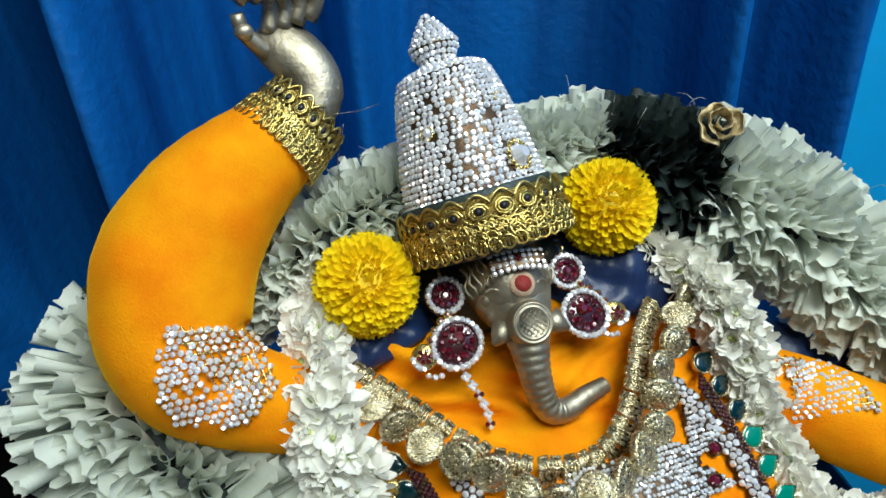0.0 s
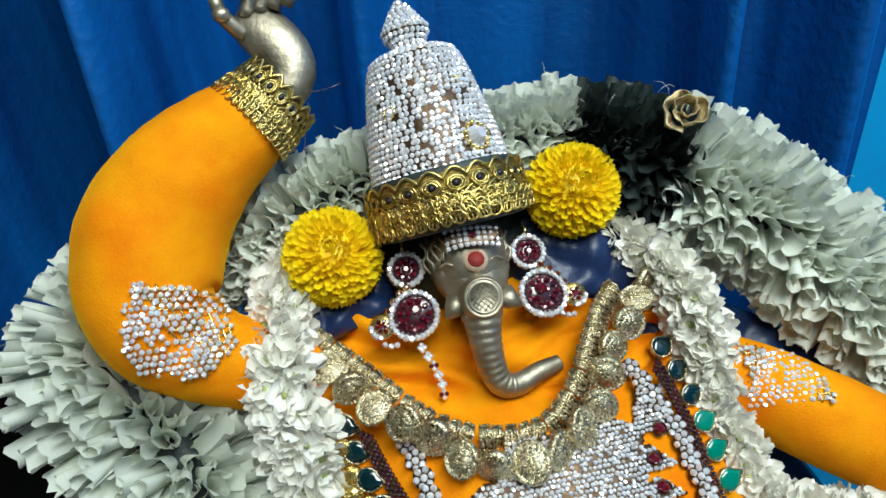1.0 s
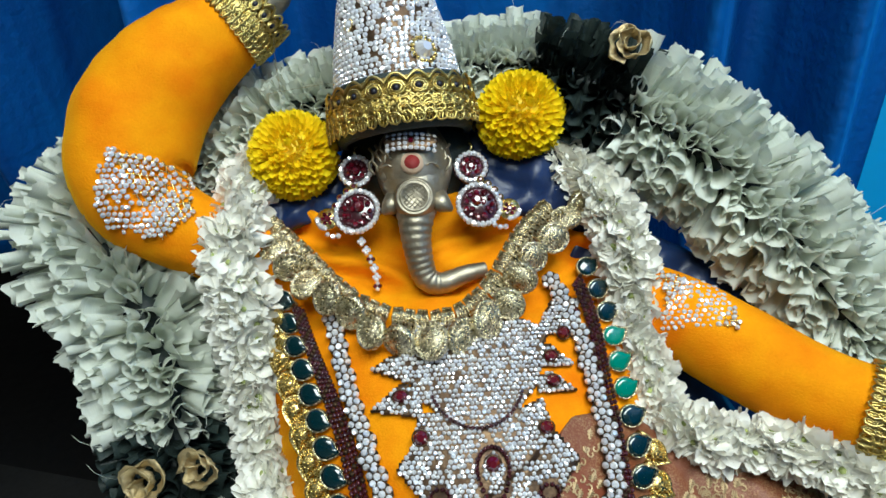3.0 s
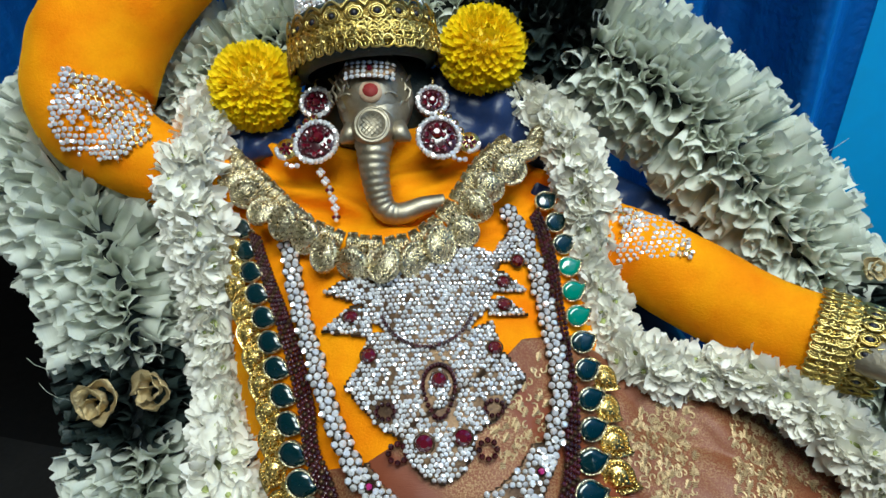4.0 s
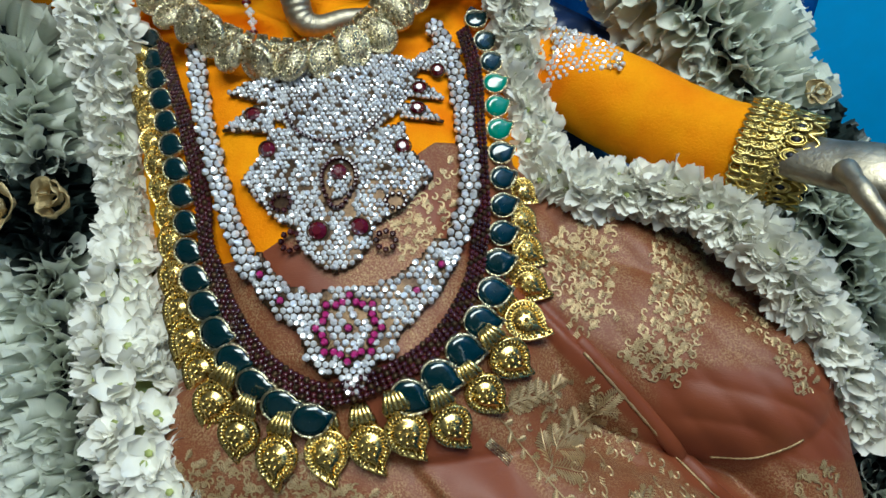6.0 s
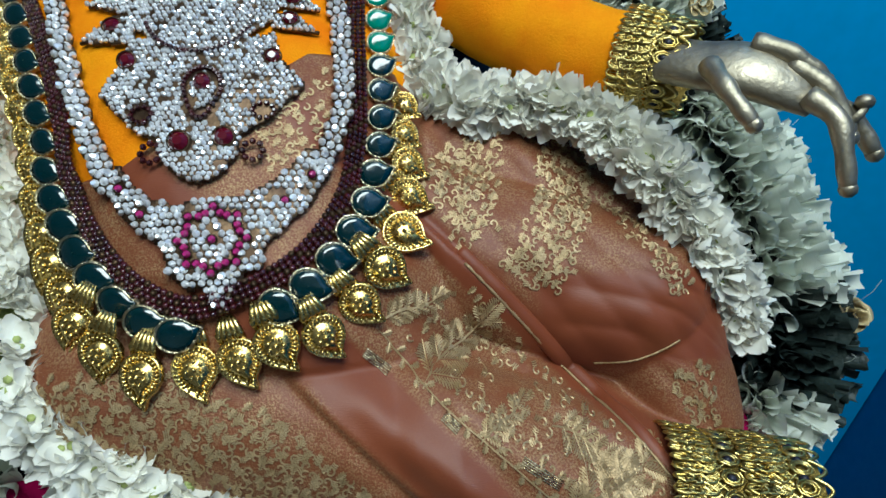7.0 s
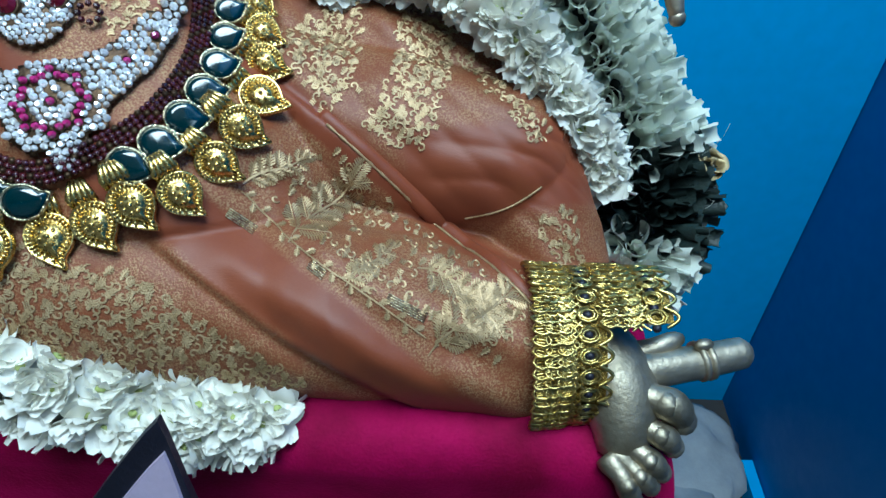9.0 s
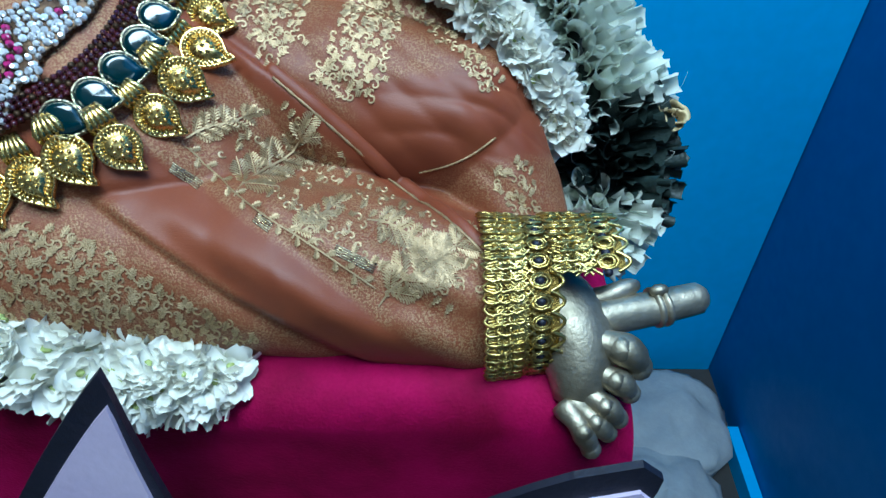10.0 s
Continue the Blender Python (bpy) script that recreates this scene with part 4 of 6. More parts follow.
def crown():
    top = thing("crown", (-0.052, 0.225, -0.05), "tall conical crown covered in clear stones over gold", "crown")
    put("crown_body", Geo().lathe(CONE, 48).mesh("crown_body", TARNISH), top, CROWN)
    rng = random.Random(2)
    g = Geo()
    prof = curve([(r, 0, z) for r, z in CONE], 200)
    s = np.r_[0, np.cumsum(np.linalg.norm(np.diff(prof, axis=0), axis=1))]
    step, row = 0.0038, 0
    at = 0.014
    while at < s[-1] - 0.001:
        r, z = float(np.interp(at, s, prof[:, 0])), float(np.interp(at, s, prof[:, 2]))
        r1, z1 = float(np.interp(at + 0.002, s, prof[:, 0])), float(np.interp(at + 0.002, s, prof[:, 2]))
        slope = math.atan2(r - r1, max(1e-6, z1 - z))
        n = max(4, int(2 * math.pi * r / 0.004))
        for k in range(n):
            a = 2 * math.pi * (k + 0.5 * (row % 2)) / n + rng.uniform(-0.02, 0.02) + 0.06 * noise.noise((z * 90, k * 0.2, 7))
            if noise.noise((math.cos(a) * 9, math.sin(a) * 9, z * 220)) > 0.44 and 0.02 < z < 0.09:
                continue
            mz = Vector((math.cos(a) * math.cos(slope), math.sin(a) * math.cos(slope), math.sin(slope)))
            m = basis((r * math.cos(a), r * math.sin(a), z), (0, 0, 1), mz + Vector((rng.uniform(-0.15, 0.15), rng.uniform(-0.15, 0.15), rng.uniform(-0.15, 0.15))))
            g.gem(0, 0, 0, rng.uniform(0.0018, 0.0024), 0.002, m=m, turn=rng.random())
        at += step
        row += 1
    put("crown_stone_field", g.mesh("crown_stone_field", DIAMOND, False), top, CROWN, "rows of clear faceted stones", "stuff")
    ang = -math.pi / 2 + 0.52
    for a, z, rad, h in ((ang, 0.028, 0.0088, 0.006), (ang - 1.25, 0.055, 0.0042, 0.003), (ang + 0.1, 0.066, 0.003, 0.002)):
        r = interp(z, [(q, p) for p, q in CONE[:7]])
        m = CROWN @ basis((r * math.cos(a) , r * math.sin(a), z), (0, 0, 1), (math.cos(a), math.sin(a), 0.15))
        st = put("crest_stone", Geo().gem(0, 0, 0.0005, rad * 0.8, h, n=12).mesh("crest_stone", DIAMOND, False), top, m, "large clear crest stone")
        ring = Geo()
        for q in range(16):
            b = 2 * math.pi * q / 16
            ring.ball((rad * math.cos(b), rad * math.sin(b), 0.001), (rad * 0.2,) * 3, 6, 4)
        put("bezel", ring.mesh("bezel", GOLD), st, m, "beaded gold bezel")
    for z, r in ((0.0925, 0.0275), (0.1125, 0.0152)):
        put("gold_ring", Geo().lathe([(r - 0.001, z - 0.001), (r + 0.001, z), (r - 0.001, z + 0.001)], 40).mesh("gold_ring", GOLD), top, CROWN)
    part_m = CROWN @ Matrix.Translation((0, 0, -0.02))
    put("lining", Geo().lathe([(0.044, -0.005), (0.05, -0.004), (0.052, 0.002), (0.05, 0.026), (0.0515, 0.031), (0.049, 0.034)], 48).mesh("lining", BLACK), top, part_m, "dark cloth edge")
    lace_band(top, part_m @ Matrix.Translation((0, 0, -0.0005)), 0.0545, 0.031, 44, -0.002)


crown()


def brow_ornament():
    top = thing("brow_ornament", (-0.044, 0.21, -0.03), "white stone brow ornament with one red stone", "ornament")
    rng = random.Random(3)
    m = basis((-0.0425, 0.2095, -0.0195), (1, -0.03, 0), (0.05, 0.25, 1))
    put("plate", Geo().ball((0, 0, -0.001), (0.019, 0.0075, 0.0018), 20, 8).mesh("plate", TARNISH), top, m)
    g = Geo()
    for i in range(9):
        for j in range(4):
            if (i, j) in ((4, 1), (4, 2)):
                continue
            x = (i - 4) * 0.004
            g.gem(x, (j - 1.5) * 0.0038 - 5 * x * x, 0.0003 - 8 * x * x, 0.0019, 0.0015, turn=rng.random())
    put("stone_band", g.mesh("stone_band", DIAMOND, False), top, m, "small clear stones", "stuff")
    put("red_stone", Geo().gem(0, 0, 0.0005, 0.0024, 0.002, n=8).mesh("red_stone", RUBY, False), top, m)


brow_ornament()


def earring(at, lower, side, label):
    """A round stud over a mango drop with a side curl: dark red stones edged with clear ones."""
    top = thing("earring", at, label, "earring", "pair of red stone earrings")
    m = basis(at, (1, 0, 0), (0.05 * side, 0.05, 1))
    drop = basis((at[0] + lower[0], at[1] + lower[1], at[2] + lower[2]), (1, 0, 0), (0.05 * side, 0.0, 1))
    rng = random.Random(7)

    def ringed(n, r, cx=0.0, cy=0.0, a0=0.0, a1=2 * math.pi):
        return [(cx + r * math.cos(b), cy + r * math.sin(b)) for b in np.linspace(a0, a1, n + 1)[:-1]]

    def stones(name, pts, rad, mat, mm, label2="", lift=0.0):
        g = Geo()
        for x, y in pts:
            g.gem(x, y, lift, rad * rng.uniform(0.9, 1.08), rad * 0.9, turn=rng.random(), slant=(rng.uniform(-0.3, 0.3), rng.uniform(-0.3, 0.3)))
        put(name, g.mesh(name, mat, False), top, mm, label2, "stuff")

    def disc(name, r, cx, cy, mat, mm, squash=None):
        prof = [(0.0, 0.0), (r, 0.0), (r + 0.0006, -0.001), (r, -0.0024), (0.0, -0.0024)]
        put(name, Geo().lathe(prof, 32, fn=squash).mesh(name, mat), top, mm @ Matrix.Translation((cx, cy, 0)))

    disc("stud", 0.0128, 0, 0, MAROON, m)
    stones("stud_edge", ringed(19, 0.0108), 0.0023, DIAMOND, m, "ring of clear stones", 0.0004)
    stones("stud_petals", ringed(9, 0.0058), 0.0023, RUBY, m, "dark red stones", 0.0004)
    put("stud_heart", Geo().gem(0, 0, 0.0008, 0.0034, 0.0026, n=12).mesh("stud_heart", RUBY, False), top, m)
    hook = Geo().tube([(0, 0.011, -0.001), (0.001 * side, 0.016, 0.001), (0.0, 0.021, -0.004)], 0.0009, 6)
    put("hook", hook.mesh("hook", GOLD), top, m)
    low = -2.45 if side < 0 else -0.7

    def swell(b, k=1.0):
        return k * (1 + 0.13 * max(0.0, math.cos(b - low)) ** 2)

    disc("drop", 0.0156, 0, 0, MAROON, drop, lambda b, z: swell(b))
    stones("drop_edge", [(0.0146 * swell(b) * math.cos(b), 0.0146 * swell(b) * math.sin(b)) for b in np.linspace(0, 2 * math.pi, 28)[:-1]], 0.0024, DIAMOND, drop, "rim of clear stones", 0.0004)
    stones("drop_field", ringed(11, 0.0094, 0.0005 * side, -0.0006) + ringed(6, 0.0056, 0.001 * side, -0.0035), 0.0022, RUBY, drop, "dark red stones", 0.0004)
    put("drop_heart", Geo().gem(-0.001 * side, 0.003, 0.001, 0.0044, 0.0034, n=12).mesh("drop_heart", RUBY, False), top, drop)
    cx, cy = 0.0222 * side, -0.0045
    disc("curl", 0.0076, cx, cy, GOLD, drop)
    start = -math.pi if side < 0 else -math.pi * 0.5
    stones("curl_edge", ringed(7, 0.0072, cx, cy, start, start + math.pi * 0.5) + ringed(3, 0.0095, 0.0165 * side, -0.0085, -2.2, -0.9), 0.0021, DIAMOND, drop, "clear stones round the curl", 0.0004)
    stones("curl_field", ringed(6, 0.0038, cx, cy), 0.0017, RUBY, drop, "dark red stones", 0.0004)
    put("curl_heart", Geo().gem(cx, cy, 0.0008, 0.0026, 0.002, n=10).mesh("curl_heart", RUBY, False), top, drop)
    for k in range(4):
        b = (2.0 if side < 0 else 1.14) + side * (-0.3 + 0.28 * k) * -1
        x, y = 0.0195 * math.cos(b), 0.0185 * math.sin(b) - 0.002 * k
        bud = put("bud", Geo().ball((x, y, 0), (0.003, 0.003, 0.0018), 10, 6).mesh("bud", GOLD), top, drop)
        put("bud_stone", Geo().gem(x, y, 0.001, 0.0019, 0.0016, n=8).mesh("bud_stone", RUBY, False), bud, drop)
    if side < 0:
        for k in range(6):
            g = Geo()
            for x, y in ((-0.0022, 0), (0.0022, 0), (0, 0.0026), (0, -0.0026)):
                g.gem(x, y, 0, 0.0022, 0.0018, 1 if k % 3 == 2 and x else 0)
            bend = 0.0095 * math.sin(0.33 * k)
            put("chain_link", g.mesh("chain_link", [DIAMOND, RUBY], False), top, drop @ Matrix.Translation((0.001 + bend, -0.0215 - 0.0064 * k, -0.006 - 0.0015 * k)) @ Matrix.Scale(0.8, 4))


earring((-0.0854, 0.2, -0.05), (0.001, -0.0305, 0.002), -1, "red stone earring with a paisley drop and chain")
earring((-0.0008, 0.2005, -0.056), (0.0035, -0.0295, 0.003), 1, "red stone earring with a paisley drop")

# ---- flowers ----


def chrysanthemum(centre, radius, face, seed, label):
    top = thing("chrysanthemum", centre, label, "flower", "yellow chrysanthemums beside the crown")
    rng = random.Random(seed)
    meshes = []
    for k in range(4):
        L, W, cup = 0.0115 + 0.001 * k, 0.00135 + 0.00015 * k, 0.3 + 0.1 * k
        pts = []
        for i in range(6):
            s = i / 5
            wd = W * (0.55 + 0.9 * s) * (1.0 if s < 0.85 else 0.72)
            for j in (-1, -0.35, 0.35, 1):
                pts.append((wd * j, L * (s - 0.1 * s * s), 0.002 * j * j + 0.005 * cup * s * s * s))
        meshes.append(Geo().grid(pts, 6, 4).mesh("petal", MUM))
    face = basis(centre, (1, 0, 0), face)
    put("flower_heart", Geo().ball((0, 0, 0), (radius * 0.78,) * 3, 20, 12).mesh("flower_heart", MUM), top, face)
    n = 800
    rest = Geo()
    for i in range(n):
        c = 1 - 1.45 * (i + 0.5) / n
        th, ph = math.acos(c), i * 2.39996
        d = Vector((math.sin(th) * math.cos(ph), math.sin(th) * math.sin(ph), c))
        t = Vector((math.cos(th) * math.cos(ph), math.cos(th) * math.sin(ph), -math.sin(th)))
        k = min(1.0, th / 0.75)
        blade = (d * (1.0 - 0.22 * k) + t * (-0.5 + 1.15 * k) + Vector((rng.uniform(-0.2, 0.2), rng.uniform(-0.2, 0.2), rng.uniform(-0.15, 0.15)))).normalized()
        nrm = d * 0.8 - t * 0.5
        x = blade.cross(nrm).normalized()
        z = x.cross(blade)
        m = Matrix((x, blade, z)).transposed().to_4x4()
        m.translation = d * (radius - 0.0125)
        size = 0.65 + 0.5 * k + rng.uniform(-0.05, 0.08)
        me = meshes[i % 4]
        if i < 300:
            put("petal", me, top, face @ m @ Matrix.Scale(size, 4))
        else:
            rest.add([q.co for q in me.vertices], [tuple(q.vertices) for q in me.polygons], 0, m @ Matrix.Scale(size, 4))
    put("outer_petal_rest", rest.mesh("outer_petal_rest", MUM), top, face, kind="stuff")


chrysanthemum((-0.1325, 0.2175, -0.058), 0.0315, (0.05, 0.1, 1), 1, "round bright yellow chrysanthemum beside the ear")
chrysanthemum((0.0385, 0.2385, -0.056), 0.0315, (0.1, 0.1, 1), 2, "round bright yellow chrysanthemum beside the crown")


def jasmine_meshes():
    out = []
    rng = random.Random(11)
    for k in range(6):
        g = Geo()
        spread = 0.72 + 0.12 * k
        for ring, n in ((0, 5), (1, 2)):
            for i in range(n):
                a = 2 * math.pi * (i + 0.5 * ring) / n + rng.uniform(-0.12, 0.12)
                tilt = spread * (1.0 if ring == 0 else 0.62) + rng.uniform(-0.15, 0.15)
                L, W = rng.uniform(0.0135, 0.0165), rng.uniform(0.0058, 0.0069)
                m = pose(0, 0, 0, 0, 0, math.degrees(a)) @ pose(0, 0, 0, -math.degrees(tilt), 0, 0)
                pts = []
                for q in range(5):
                    s = q / 4
                    wd = W * math.sin(math.pi * (0.1 + 0.84 * s)) ** 0.8
                    for j in (-1, 0, 1):
                        pts.append((wd * j * 0.92, 0.003 * math.sin(s * 2.6) - 0.0016 * abs(j) * s, L * s))
                g.grid(pts, 5, 3, 0, m=m)
        g.tube([(0, 0, 0.003), (0, 0, -0.004), (0.001, 0, -0.011)], [0.0022, 0.0014, 0.001], 6, 1)
        out.append(g.mesh("jasmine_flower", [JASMINE, STEM]))
    return out


JAS = jasmine_meshes()


def radial(path, i):
    n = len(path)
    t = Vector(path[min(i + 1, n - 1)][:3]) - Vector(path[max(i - 1, 0)][:3])
    t.normalize()
    up = Vector((0, 0, 1))
    out = (up - t * up.dot(t)).normalized()
    return t, out, t.cross(out)


def garland_core(top, path, shrink, mat):
    part("core", Geo().tube(path[:, :3], [r * shrink for r in path[:, 3]], 10), mat, top)


def jasmine_garland(points, seed, label):
    top = thing("jasmine_garland", points[-1][:3], label, "garland", "white jasmine garlands")
    rng = random.Random(seed)
    L = length(curve(points, 200))
    n = int(L / 0.0092)
    path = curve(points, n)
    garland_core(top, path, 0.42, STEM)
    count, joined = 0, Geo()
    for i in range(n):
        t, out, side = radial(path, i)
        r = path[i][3]
        for k in range(6):
            a = (k - 2.5) * 0.62 + rng.uniform(-0.28, 0.28) + (0.33 if i % 2 else 0)
            d = (out * math.cos(a) + side * math.sin(a) + t * rng.uniform(-0.5, 0.5)).normalized()
            m = basis(Vector(path[i][:3]) + d * (r - 0.009 + rng.uniform(-0.002, 0.003)), (rng.uniform(-1, 1), rng.uniform(-1, 1), rng.uniform(-1, 1)), d) @ Matrix.Scale(rng.uniform(0.85, 1.12), 4)
            me = JAS[rng.randrange(6)]
            if abs(a) < 1.15 and count < 300:
                put("flower", me, top, m)
                count += 1
            else:
                joined.add([q.co for q in me.vertices], [tuple(q.vertices) for q in me.polygons], 0, m)
    part("flower_rest", joined, JASMINE, top, kind="stuff")


jasmine_garland([(-0.155, 0.228, -0.072, 0.016), (-0.169, 0.195, -0.066, 0.021), (-0.175, 0.15, -0.044, 0.0235), (-0.169, 0.12, -0.044, 0.0235), (-0.164, 0.08, -0.054, 0.0225), (-0.161, 0.04, -0.068, 0.021), (-0.155, 0.0, -0.074, 0.021),
                 (-0.147, -0.04, -0.062, 0.025), (-0.14, -0.08, -0.045, 0.03), (-0.128, -0.115, -0.028, 0.032), (-0.104, -0.15, -0.012, 0.03), (-0.072, -0.182, -0.004, 0.027), (-0.032, -0.214, 0.002, 0.025), (0.0, -0.234, -0.002, 0.024),
                 (0.035, -0.248, -0.004, 0.024), (0.062, -0.254, -0.004, 0.023), (0.082, -0.259, -0.004, 0.017)], 21, "thick white jasmine garland with fresh open flowers")
jasmine_garland([(0.066, 0.212, -0.078, 0.015), (0.086, 0.185, -0.066, 0.019), (0.1, 0.155, -0.056, 0.02), (0.109, 0.12, -0.066, 0.02), (0.112, 0.08, -0.067, 0.02), (0.113, 0.045, -0.066, 0.02), (0.12, 0.016, -0.06, 0.019),
                 (0.145, 0.0, -0.046, 0.019), (0.175, -0.003, -0.04, 0.018), (0.208, -0.014, -0.026, 0.018), (0.24, -0.048, -0.012, 0.018), (0.264, -0.082, -0.016, 0.019), (0.288, -0.117, -0.03, 0.019), (0.304, -0.148, -0.045, 0.016)], 22, "white jasmine garland over the shoulder and arm")


def ruffle_meshes(mat, seed):
    out = []
    rng = random.Random(seed)
    for k in range(7):
        span = rng.uniform(3.2, 6.2)
        mouth = rng.uniform(0.005, 0.0078)
        skew = rng.uniform(-0.3, 0.3)
        pts = []
        for i in range(6):
            s = i / 5
            rad = 0.0026 + (mouth - 0.0012) * (s**0.7)
            for j in range(10):
                q = j / 9 - 0.5
                a = span * q * (0.55 + 0.45 * s)
                spiral = 1 - 0.25 * abs(q)
                z = s + (0.06 * noise.noise((j * 0.9, k, 1)) + 0.12 * skew * q if i == 5 else 0)
                pts.append((rad * spiral * math.sin(a) * 1.15, rad * spiral * (1 - math.cos(a)) * 0.8, z))
        out.append(Geo().grid(pts, 6, 10).mesh("ruffle", mat))
    return out


PALE_RUFFLES, BLACK_RUFFLES = ruffle_meshes(RUFFLE, 3), ruffle_meshes(BLACK, 4)


def rose(top, at, size, seed):
    """A rolled gold cloth rose."""
    rng = random.Random(seed)
    pts, turns = [], 70
    for i in range(turns):
        s = i / (turns - 1)
        a = 2 * math.pi * 2.3 * s + 0.25 * math.sin(9 * s)
        rad = size * (0.2 + 0.62 * s)
        for q in range(6):
            t = q / 5
            rr = rad * (0.8 + 0.4 * t * t) * (1 + 0.5 * noise.noise((a * 1.3, t * 2.2, seed)) + 0.16 * math.sin(a * 1.55 + seed) + 0.12 * noise.noise((a * 5, t * 5, seed)))
            pts.append((rr * math.cos(a), rr * math.sin(a), size * (0.7 - 0.35 * s) * t * (1 + 0.35 * noise.noise((a * 1.3, seed, 2)))))
    g = Geo().grid(pts, turns, 6)
    ob = put("gold_rose", g.mesh("gold_rose", ROSE), top, basis(at, (rng.uniform(-1, 1), 1, 0), (rng.uniform(-0.3, 0.3), rng.uniform(-0.3, 0.3), 1)), "rolled gold tissue rose")
    ob.modifiers.new("thickness", "SOLIDIFY").thickness = 0.0004


def ruffle_garland(points, blacks, roses, seed, label):
    """points: u, v, w and reach; blacks: stretches of the length, from 0 to 1, that are black."""
    top = thing("ruffle_garland", points[0][:3], label, "garland", "pale cloth garlands")
    rng = random.Random(seed)
    L = length(curve(points, 200))
    n = int(L / 0.006)
    path = curve(points, n)
    garland_core(top, path, 0.3, BLACK)
    count, white, black = 0, Geo(), Geo()
    for i in range(n):
        t, out, side = radial(path, i)
        s = i / (n - 1)
        dark = any(a < s < b for a, b in blacks)
        r = path[i][3]
        for k in range(11):
            a = (k - 5) * 0.36 + rng.uniform(-0.2, 0.2) + (0.2 if i % 2 else 0)
            d = (out * math.cos(a) + side * math.sin(a) + t * rng.uniform(-0.12, 0.3)).normalized()
            reach = r * rng.uniform(0.78, 1.06) * (1.0 if not dark else 0.92) * (0.72 + 0.28 * abs(math.sin(a)))
            m = basis(Vector(path[i][:3]) + d * r * 0.12, -d + Vector((rng.uniform(-1, 1), rng.uniform(-1, 1), rng.uniform(-0.4, 0.4))), d)
            m = m @ Matrix.Diagonal((0.95, 0.95, reach, 1))
            me = (BLACK_RUFFLES if dark else PALE_RUFFLES)[rng.randrange(7)]
            if abs(a) < 1.0 and count < 300 and not dark and i % 2 == 0:
                put("ruffle", me, top, m)
                count += 1
            else:
                (black if dark else white).add([q.co for q in me.vertices], [tuple(q.vertices) for q in me.polygons], 0, m)
    fibres = Geo()
    for i in range(0, n, 2):
        t, out, side = radial(path, i)
        a = rng.uniform(-1.7, 1.7)
        d = (out * math.cos(a) + side * math.sin(a)).normalized()
        p = Vector(path[i][:3]) + d * path[i][3] * 0.92
        q = Vector((rng.uniform(-1, 1), rng.uniform(-1, 1), rng.uniform(-1, 1)))
        fibres.tube([p, p + d * 0.006 + q * 0.003, p + d * 0.009 + q * 0.009, p + d * 0.008 + q * 0.016], 0.00014, 4)
    part("frayed_fibre", fibres, RUFFLE, top, "fine frayed threads", kind="stuff")
    part("pale_ruffle_rest", white, RUFFLE, top, "pale sage white rolled cloth strips", kind="stuff")
    part("black_ruffle_rest", black, BLACK, top, "black rolled cloth strips", kind="stuff")
    for k, (at, size) in enumerate(roses):
        rose(top, at, size, seed + k)


ruffle_garland([(-0.07, 0.285, -0.09, 0.036), (-0.02, 0.292, -0.085, 0.036), (0.025, 0.292, -0.08, 0.038), (0.06, 0.285, -0.075, 0.042), (0.1, 0.262, -0.07, 0.05), (0.142, 0.234, -0.068, 0.052), (0.179, 0.201, -0.068, 0.053), (0.214, 0.161, -0.072, 0.053),
                (0.247, 0.116, -0.078, 0.05), (0.275, 0.068, -0.084, 0.046), (0.3, 0.03, -0.09, 0.045), (0.32, -0.015, -0.09, 0.045), (0.336, -0.06, -0.09, 0.046), (0.347, -0.105, -0.09, 0.048), (0.352, -0.15, -0.09, 0.053), (0.344, -0.19, -0.09, 0.05), (0.32, -0.222, -0.085, 0.036)],
               ((0.165, 0.268), (0.61, 0.66), (0.865, 0.958)), (((0.116, 0.272, -0.022), 0.0165), ((0.3, 0.062, -0.05), 0.009), ((0.39, -0.148, -0.062), 0.013)), 31, "thick sage white cloth garland with black bands")
ruffle_garland([(-0.07, 0.283, -0.09, 0.036), (-0.115, 0.272, -0.085, 0.038), (-0.155, 0.256, -0.085, 0.04), (-0.2, 0.24, -0.1, 0.038), (-0.248, 0.226, -0.105, 0.03), (-0.284, 0.205, -0.09, 0.06), (-0.284, 0.17, -0.08, 0.066), (-0.266, 0.135, -0.076, 0.06), (-0.244, 0.1, -0.076, 0.055),
                (-0.232, 0.06, -0.08, 0.052), (-0.226, 0.02, -0.084, 0.05), (-0.222, -0.02, -0.084, 0.05), (-0.214, -0.06, -0.084, 0.05), (-0.202, -0.1, -0.08, 0.05), (-0.188, -0.14, -0.075, 0.05), (-0.17, -0.185, -0.07, 0.048), (-0.14, -0.22, -0.065, 0.044)],
               ((0.23, 0.325), (0.615, 0.705)), (((-0.225, -0.007, -0.04), 0.018), ((-0.19, -0.001, -0.042), 0.016), ((-0.276, 0.224, -0.07), 0.008)), 41, "thick sage white cloth garland with black bands and roses")

# ---- necklaces ----


